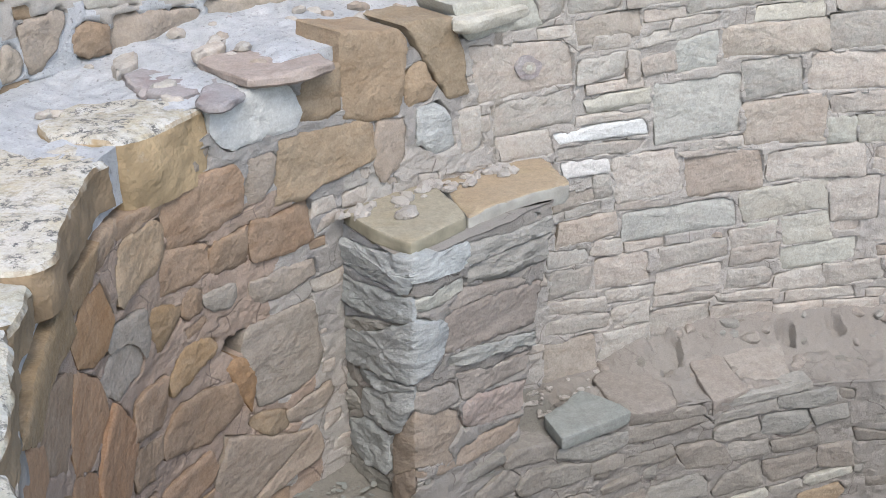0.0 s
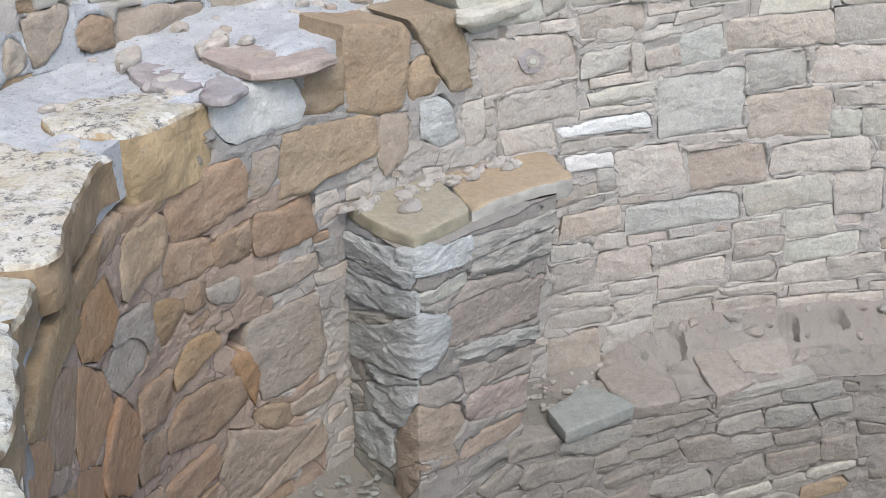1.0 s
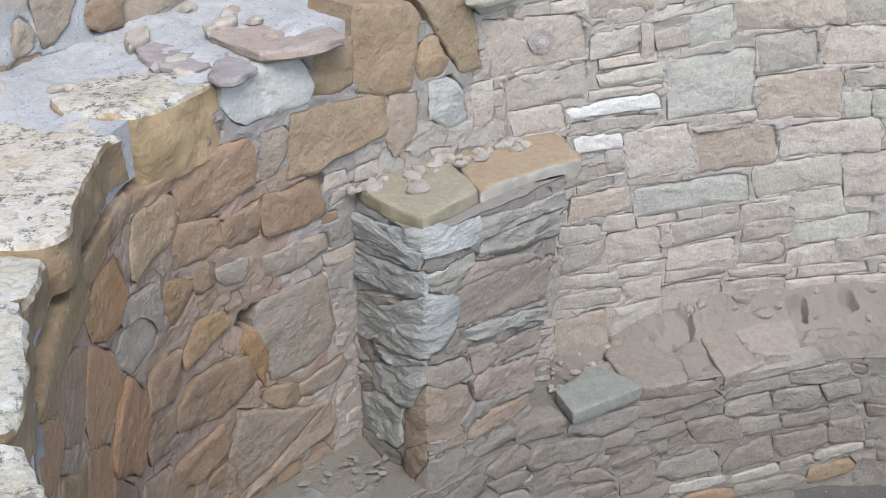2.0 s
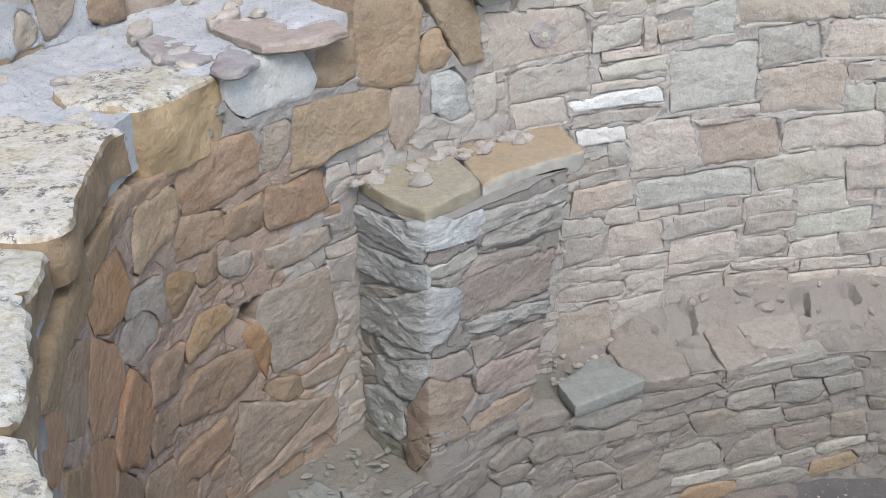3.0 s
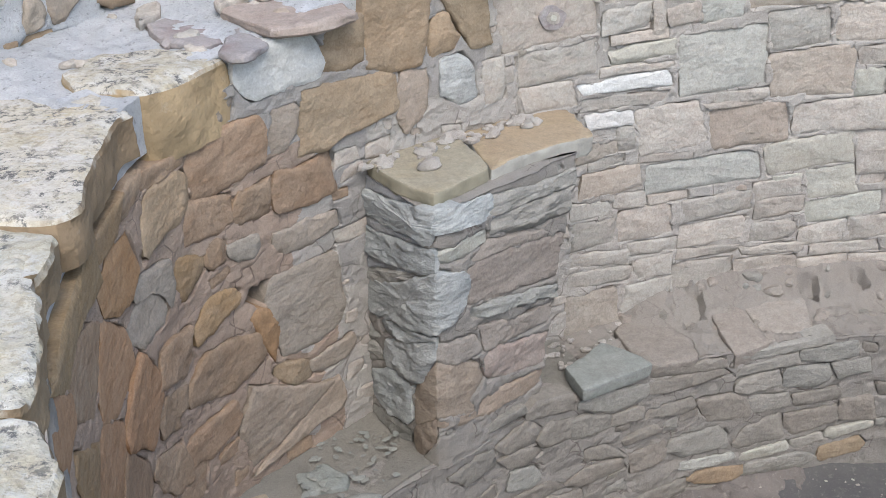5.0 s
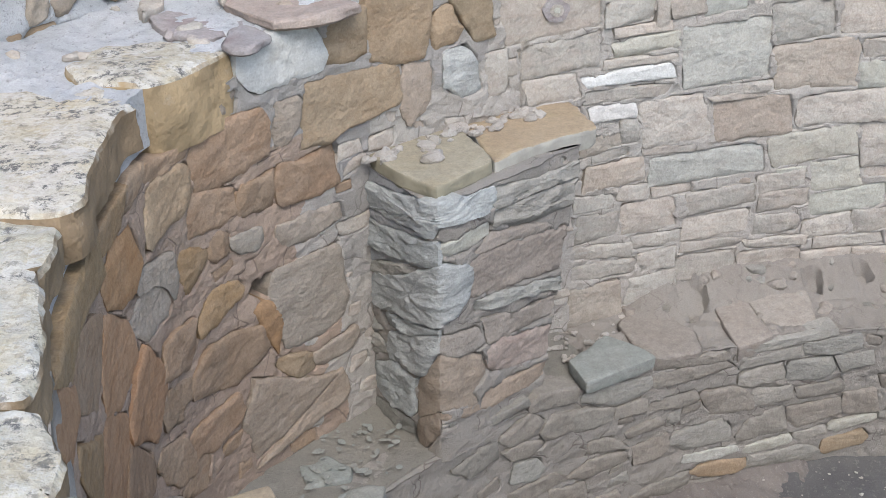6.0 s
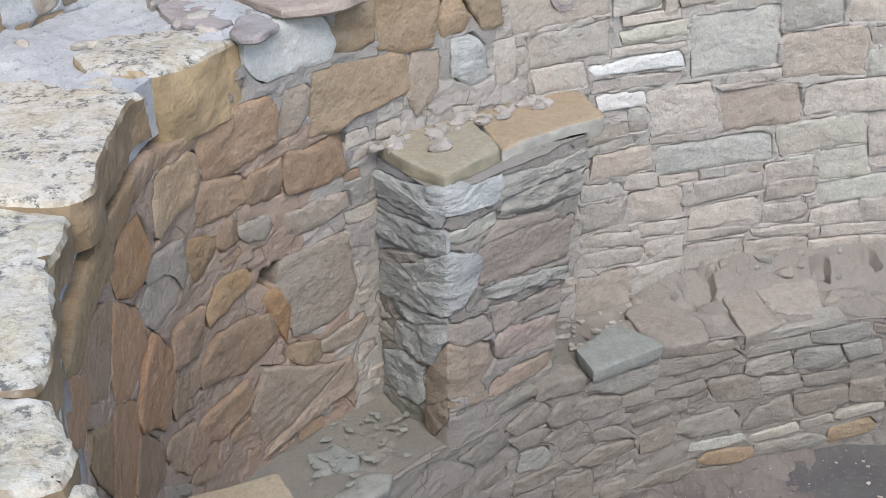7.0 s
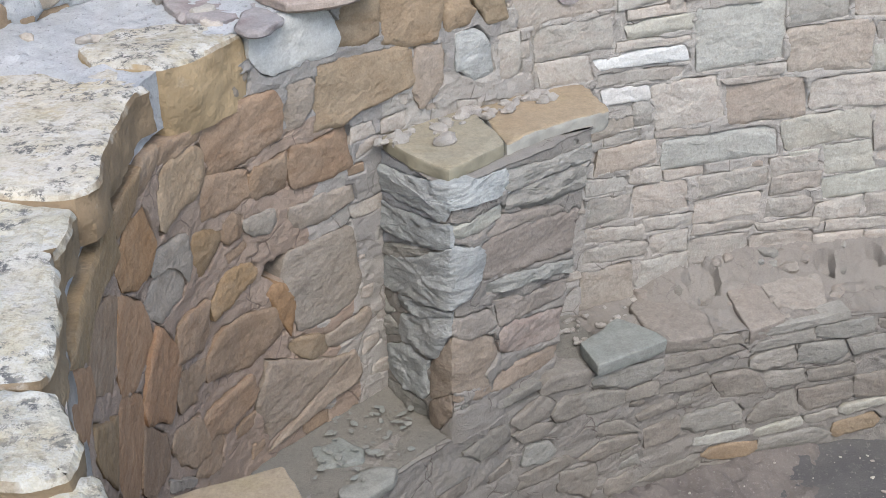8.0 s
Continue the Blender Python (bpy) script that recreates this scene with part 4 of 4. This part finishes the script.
def bench_height(th, r):
    back = max(0.0, (r - 2.52) / 0.17)
    heap = min(1.0, max(0.0, (113 - th) / 5))
    z = 0.558 + 0.02 * back * back * (1 - heap) + heap * (0.12 * max(0.0, r - 2.42) + 0.7 * max(0.0, r - 2.55))
    x, y = CX + r * math.cos(radians(th)), CY + r * math.sin(radians(th))
    for hx, hy, wide, deep in HOLLOWS:
        e = math.hypot(x - hx, (y - hy) * 0.8) / wide + 0.5 * noise.noise(Vector((x / 0.025, y / 0.025, 2)))
        z -= deep * min(1.0, max(0.0, (1.2 - e) / 0.35))
    return z


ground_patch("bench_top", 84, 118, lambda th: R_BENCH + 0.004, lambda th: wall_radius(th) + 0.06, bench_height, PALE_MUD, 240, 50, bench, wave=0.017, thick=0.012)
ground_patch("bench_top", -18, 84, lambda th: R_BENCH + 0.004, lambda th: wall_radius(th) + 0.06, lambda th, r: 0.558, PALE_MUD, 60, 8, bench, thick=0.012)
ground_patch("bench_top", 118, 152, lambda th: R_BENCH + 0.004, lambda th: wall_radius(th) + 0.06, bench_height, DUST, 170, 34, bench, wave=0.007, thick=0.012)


def floor_height(th, r):
    heap = max(0.0, 1 - abs(th - 96) / 22) * max(0.0, (r - 1.75) / 0.64)
    return 0.05 * heap * heap


floor = tagged(ground_patch("floor", 0, 360, lambda th: 0.01, lambda th: wall_radius(th) + 0.05, floor_height, DIRT, 240, 70, wave=0.012),
               "dark grey-brown dirt floor with scattered grit", "floor", kind="structure")
ground = tagged(ground_patch("ground", 0, 360, lambda th: wall_radius(th) + 0.25, lambda th: 400.0,
                             lambda th, r: 1.55, DUST, 120, 12, wave=0.0), "dusty earth round the sunken room", "ground", kind="structure")

# ---- the pilaster ----
pilaster = tagged(new("pilaster"), "square sandstone pilaster with flat capstones on the bench", "pilaster", group="pilasters")


def pq(colour, *corners):
    rocky = colour in "bg"
    block(pilaster, pilaster_face, "pilaster", colour, grown(corners, 1.09), proud=0.026 if rocky else 0.018, chip=1.7 if rocky else 1.1, layered=0.35 if rocky else 0.0, fold=True, worn=1.2, cell=0.010)


# grey corner stones take the blue tone to carry skylight on the side
pq("b", (-0.360, 1.271), (-0.175, 1.297), (-0.007, 1.328), (0.183, 1.312), (0.185, 1.253), (0.000, 1.273), (-0.016, 1.232), (-0.366, 1.202))
pq("g", (0.192, 1.314), (0.333, 1.293), (0.546, 1.281), (0.549, 1.241), (0.406, 1.244), (0.200, 1.258))
pq("g", (0.200, 1.248), (0.407, 1.241), (0.545, 1.234), (0.541, 1.183), (0.485, 1.159), (0.412, 1.150), (0.292, 1.166), (0.201, 1.202))
pq("b", (-0.384, 1.166), (-0.237, 1.176), (-0.007, 1.217), (-0.008, 1.155), (-0.049, 1.137), (-0.129, 1.120), (-0.270, 1.094), (-0.383, 1.100))
pq("l", (0.000, 1.213), (0.051, 1.212), (0.093, 1.237), (0.170, 1.223), (0.179, 1.182), (0.114, 1.181), (0.093, 1.165), (0.000, 1.180))
pq("b", (-0.332, 0.970), (-0.275, 1.019), (-0.131, 1.073), (0.000, 1.151), (0.093, 1.112), (0.094, 1.040), (-0.014, 0.975), (-0.281, 0.921))
pq("g", (-0.341, 1.020), (-0.273, 1.058), (-0.130, 1.108), (-0.029, 1.137), (-0.131, 1.079), (-0.246, 1.014))
pq("b", (-0.246, 0.916), (-0.136, 0.941), (-0.014, 0.962), (-0.007, 0.956), (-0.138, 0.889), (-0.234, 0.870))
pq("b", (-0.208, 0.861), (-0.082, 0.911), (0.000, 0.958), (0.000, 0.913), (-0.058, 0.805), (-0.114, 0.786), (-0.212, 0.789))
pq("b", (-0.320, 0.700), (-0.201, 0.772), (-0.104, 0.762), (-0.105, 0.649), (-0.209, 0.618), (-0.309, 0.631))
pq("g", (-0.311, 0.596), (-0.120, 0.610), (-0.106, 0.521), (-0.272, 0.460), (-0.350, 0.503))
pq("j", (-0.094, 0.628), (0.000, 0.710), (0.000, 0.644), (-0.050, 0.565), (-0.097, 0.520))
pq("j", (-0.081, 0.775), (0.000, 0.870), (0.140, 0.830), (0.164, 0.769), (0.118, 0.726), (0.130, 0.672), (0.000, 0.718), (-0.079, 0.652))
pq("j", (0.000, 0.702), (0.137, 0.659), (0.153, 0.705), (0.425, 0.679), (0.427, 0.638), (0.338, 0.627), (0.142, 0.643), (0.000, 0.685))
pq("x", (0.179, 0.826), (0.221, 0.840), (0.453, 0.789), (0.458, 0.699), (0.309, 0.721), (0.188, 0.752))
pq("s", (0.154, 0.941), (0.302, 0.905), (0.486, 0.883), (0.489, 0.824), (0.329, 0.835), (0.186, 0.853))
pq("g", (0.120, 1.008), (0.323, 0.978), (0.522, 0.926), (0.510, 0.899), (0.325, 0.938), (0.143, 0.971))
pq("s", (0.108, 1.131), (0.203, 1.132), (0.510, 1.092), (0.526, 1.047), (0.519, 0.962), (0.323, 0.994), (0.160, 1.016), (0.111, 1.026))
pq("s", (0.119, 1.147), (0.190, 1.186), (0.400, 1.138), (0.438, 1.111), (0.202, 1.139))
pq("s", (0.000, 0.942), (0.134, 0.924), (0.158, 0.858), (0.095, 0.851), (0.000, 0.884))
pq("g", (-0.423, 0.883), (-0.360, 0.890), (-0.262, 0.853), (-0.320, 0.800), (-0.405, 0.831))
pq("g", (-0.382, 0.798), (-0.263, 0.824), (-0.236, 0.778), (-0.317, 0.744), (-0.396, 0.751))
pq("g", (-0.432, 0.584), (-0.333, 0.608), (-0.365, 0.519), (-0.462, 0.431))
chinks("chinking", pilaster_face, "pilaster", -0.42, 0.62, 0.6, 1.3, "gggp", pilaster, 50, 15, least=0.010)
mortar_bed("mortar", pilaster_face, "pilaster", np.concatenate([np.arange(-0.45, -0.003, 0.006), np.arange(0.0, 0.636, 0.006), np.linspace(0.64, 1.0, 20)]),
           lambda u: 0.54, lambda u: 1.325, 120, [BENCH_MUD, PILASTER_CEMENT], pilaster,
           lambda U, Z, d: np.where((U < -0.05) & (Z > 0.95 + 0.05 * value_noise(U / 0.08, Z / 0.08, 4)), 1, 0), flush=0.017, thick=0.1)
slab("capstone", "e", [[-0.171, 2.794], [-0.044, 2.991], [0.081, 2.978], [0.152, 2.738], [0.008, 2.572], [-0.09, 2.672]], 1.362, 0.045, 21, pilaster, "worn yellowish flat capstone", n=90, soft=0.006, chip=0.004)
slab("capstone", "k", [[0.09, 3.005], [0.247, 3.19], [0.401, 3.187], [0.458, 2.971], [0.323, 2.891], [0.226, 2.814], [0.157, 2.738]], 1.360, 0.06, 22, pilaster, "orange flat capstone with a pale weathered edge", n=90, soft=0.006, chip=0.007)

near_pilaster = tagged(new("pilaster"), "neighbouring pilaster with a smooth orange capstone", "pilaster", group="pilasters")
mortar_bed("mortar", near_pilaster_face, "near", np.concatenate([np.linspace(-0.32, -0.004, 30), np.linspace(0, 0.5, 40), np.linspace(0.53, 0.8, 12)]),
           lambda u: 0.5, lambda u: 1.31, 60, [MUD], near_pilaster, thick=0.08)
slab("capstone", "k", [[-0.445, 1.357], [-0.262, 1.448], [-0.212, 1.347], [-0.198, 1.11], [-0.389, 1.11], [-0.57, 1.12], [-0.57, 1.29]], 1.36, 0.06, 23, near_pilaster, n=120, soft=0.006, chip=0.003, bulge=0.002)

# ---- loose and capping stones ----
cap_tag = dict(label="pale lichen-spotted sandstone block capping the wall ledge", category="stone")
for name, colour, outline, top, thick, seed in (
    ("capping_stone", "z", [[-0.786, 2.382], [-0.754, 2.545], [-0.594, 2.582], [-0.449, 2.503], [-0.528, 2.335], [-0.584, 2.264], [-0.748, 2.288]], 1.745, 0.17, 31),
    ("capping_stone", "c", [[-1.077, 2.217], [-0.794, 2.312], [-0.672, 2.279], [-0.59, 2.201], [-0.619, 2.153], [-0.601, 1.867], [-0.575, 1.735], [-0.605, 1.687], [-0.871, 1.71]], 1.725, 0.10, 32),
    ("capping_stone", "c", [[-0.801, 1.74], [-0.652, 1.732], [-0.608, 1.702], [-0.587, 1.589], [-0.591, 1.514], [-0.618, 1.561], [-0.747, 1.593]], 1.705, 0.075, 33),
    ("capping_stone", "c", [[-0.753, 1.603], [-0.633, 1.59], [-0.598, 1.533], [-0.545, 1.396], [-0.498, 1.224], [-0.503, 1.18], [-0.596, 1.176]], 1.705, 0.09, 34),
    ("capping_stone", "c", [[-0.595, 1.171], [-0.535, 1.179], [-0.483, 1.168], [-0.448, 1.121], [-0.428, 1.082], [-0.421, 1.015], [-0.462, 0.996], [-0.535, 1.007]], 1.695, 0.10, 35),
    ("capping_stone", "c", [[-0.548, 1.024], [-0.439, 1.047], [-0.413, 1.062], [-0.392, 1.031], [-0.358, 0.983], [-0.42, 0.94], [-0.533, 0.95]], 1.665, 0.10, 36),
):
    tagged(slab(name, colour, outline, top, thick, seed, chip=0.008, bulge=0.008, n=70, under=1.0, soft=0.016), cap_tag["label"], "stone", group="capping stones")
slab("flat_stone", "x", [[-0.512, 2.74], [-0.448, 2.85], [-0.243, 2.86], [-0.157, 2.723], [-0.256, 2.611], [-0.362, 2.568], [-0.44, 2.66]], 1.784, 0.028, 41, label="long pink flat stone set in the ledge cement", category="stone", chip=0.01)
slab("flat_stone", "m", [[-0.67, 2.697], [-0.639, 2.808], [-0.515, 2.819], [-0.465, 2.592], [-0.506, 2.526], [-0.622, 2.599]], 1.754, 0.02, 42, label="purple-grey flat stone bedded in the ledge", category="stone", chip=0.008)
slab("flat_stone", "m", [[-0.475, 2.501], [-0.459, 2.687], [-0.419, 2.636], [-0.357, 2.563], [-0.398, 2.442], [-0.439, 2.444]], 1.760, 0.02, 43, label="split purple flat stone at the ledge edge", category="stone", chip=0.008)
slab("flat_stone", "l", [[0.101, 3.18], [0.363, 3.363], [0.354, 3.183], [0.186, 2.993], [0.126, 2.992]], 1.815, 0.04, 44, label="pale flat stone on the wall top", category="stone", chip=0.008)
slab("rock", "p", [[-0.725, 2.795], [-0.677, 2.86], [-0.65, 2.769], [-0.685, 2.681]], 1.775, 0.04, 45, label="small tan rock lying on the ledge", category="rock", chip=0.008)
slab("rock", "p", [[-0.525, 2.762], [-0.457, 2.875], [-0.439, 2.801], [-0.503, 2.725]], 1.805, 0.03, 46, label="thin tan rock lying on the ledge", category="rock", chip=0.008)
slab("flat_stone", "v", [[0.406, 2.97], [0.535, 3.117], [0.588, 3.082], [0.677, 2.981], [0.445, 2.843]], 0.60, 0.045, 51, label="smooth green-grey flat stone on the bench edge", category="stone", chip=0.004, bulge=0.002, n=90, soft=0.005)
slab("flat_stone", "s", [[0.908, 3.345], [0.986, 3.372], [1.047, 3.307], [1.085, 3.148], [0.963, 3.093]], 0.584, 0.06, 52, label="tilted pink slab leaning on the bench", category="stone", slope=(0.0, 0.20), soft=0.006, n=70)
slab("flat_stone", "s", [[1.043, 3.353], [1.185, 3.471], [1.257, 3.384], [1.258, 3.204], [1.161, 3.176], [1.099, 3.148]], 0.584, 0.06, 53, label="tilted pink slab against the wall foot", category="stone", slope=(0.0, 0.20), soft=0.006, n=70)
slab("flat_stone", "s", [[0.589, 3.23], [0.703, 3.358], [0.845, 3.171], [0.838, 3.052], [0.688, 3.005], [0.631, 3.089]], 0.578, 0.03, 54, label="flat pink slab in the bench top", category="stone")
slab("flat_stone", "v", [[-0.386, 2.516], [-0.305, 2.565], [-0.231, 2.501], [-0.235, 2.452], [-0.339, 2.418]], 0.567, 0.03, 55, label="grey-green flat stone in the bench top", category="stone")
slab("flat_stone", "v", [[-0.288, 2.347], [-0.234, 2.427], [-0.136, 2.432], [-0.141, 2.367], [-0.211, 2.297], [-0.284, 2.302]], 0.568, 0.03, 56, label="broken grey-green flat stone on the bench", category="stone")

# ---- rubble and chips ----
fill = ground_patch("mortar_fill", 120, 131.3, lambda th: 2.50, lambda th: R_WALL + 0.03, lambda th, r: 1.334, CEMENT, 70, 16, pilaster, wave=0.008, thick=0.03)
rnd = random.Random(4)
for k in range(44):
    th = rnd.uniform(121, 133.5)
    r = 2.655 - 0.06 * rnd.random() ** 2
    a = radians(th)
    lump("mortar_lump", MUD, CX + r * math.cos(a), CY + r * math.sin(a), 1.357, rnd.uniform(0.018, 0.05), k, "crumbled pink mortar lump behind the pilaster capstones", category="rubble", group="mortar lumps")
lump("mortar_lump", MUD, 0.0, 2.745, 1.362, 0.06, 1, "crumbled pink mortar lump on the capstone", category="rubble", group="mortar lumps")
for k, (x, y) in enumerate(((0.245, 3.06), (0.275, 3.035), (0.30, 3.06), (0.285, 3.09))):
    lump("mortar_lump", MUD, x, y, 1.36, 0.038, k, "crumbled pink mortar lump on the capstone", LUMPS, category="rubble", group="mortar lumps")
for k in range(90):
    x, y = rnd.uniform(-0.36, -0.1), rnd.uniform(2.36, 2.68)
    if math.hypot(x - CX, y - CY) > R_BENCH + 0.02:
        lump("stone_chip", STONE["v"], x, y, 0.575, 0.007 + 0.022 * rnd.random() ** 2, k, "flat grey chip of stone lying on the bench", CHIPS, "chip", "stone chips")
for k in range(40):
    th, r = rnd.uniform(112, 120), rnd.uniform(2.46, 2.66)
    a = radians(th)
    lump("mortar_crumb", MUD, CX + r * math.cos(a), CY + r * math.sin(a), 0.565, rnd.uniform(0.01, 0.028), k, "pink crumb of mortar on the bench", category="rubble", group="mortar crumbs")
for k in range(34):
    th, r = rnd.uniform(124, 160), rnd.uniform(0.06, 0.42)
    a = radians(th)
    r += wall_radius(th)
    if r < R_UPPER - 0.03:
        lump("rock", STONE[rnd.choice("pdpm")], CX + r * math.cos(a), CY + r * math.sin(a), ledge_height(th, r) - 0.004, rnd.uniform(0.02, 0.055), k, "small stone bedded in the ledge cement", category="rock", group="ledge rubble")


def heap_height(th, r):
    return floor_height(th, r) - 0.03 + 0.055 * min(1.0, max(0.0, (r - 1.85) / 0.5)) * min(1.0, max(0.0, (th - 96) / 8)) * min(1.0, (124 - th) / 3)


tagged(ground_patch("dust_heap", 96, 124, lambda th: 1.85, lambda th: 2.40, heap_height, GRIT, 120, 34, wave=0.028, thick=0.06),
       "pale heap of dust and grit at the bench foot", "rubble", kind="stuff")
for k in range(170):
    th, r = rnd.uniform(90, 114), rnd.uniform(1.75, 2.36)
    a = radians(th)
    z = max(floor_height(th, r), heap_height(th, r))
    lump("pebble", STONE[rnd.choice("pgl")], CX + r * math.cos(a), CY + r * math.sin(a), z, 0.003 + 0.014 * rnd.random() ** 3, k, "small pale pebble on the dirt floor", category="pebble", group="pebbles")
for k in range(75):
    th = rnd.uniform(88, 113)
    r = 2.67 - 0.16 * rnd.random() ** 2
    a = radians(th)
    if any(math.hypot(CX + r * math.cos(a) - h[0], CY + r * math.sin(a) - h[1]) < 0.055 for h in HOLLOWS):
        continue
    lump("fallen_stone", STONE[rnd.choice("qssg")], CX + r * math.cos(a), CY + r * math.sin(a), bench_height(th, r) - 0.022, 0.03 + 0.045 * rnd.random() ** 2, k, "broken pink stone fallen at the wall foot", category="rock", group="fallen stones")
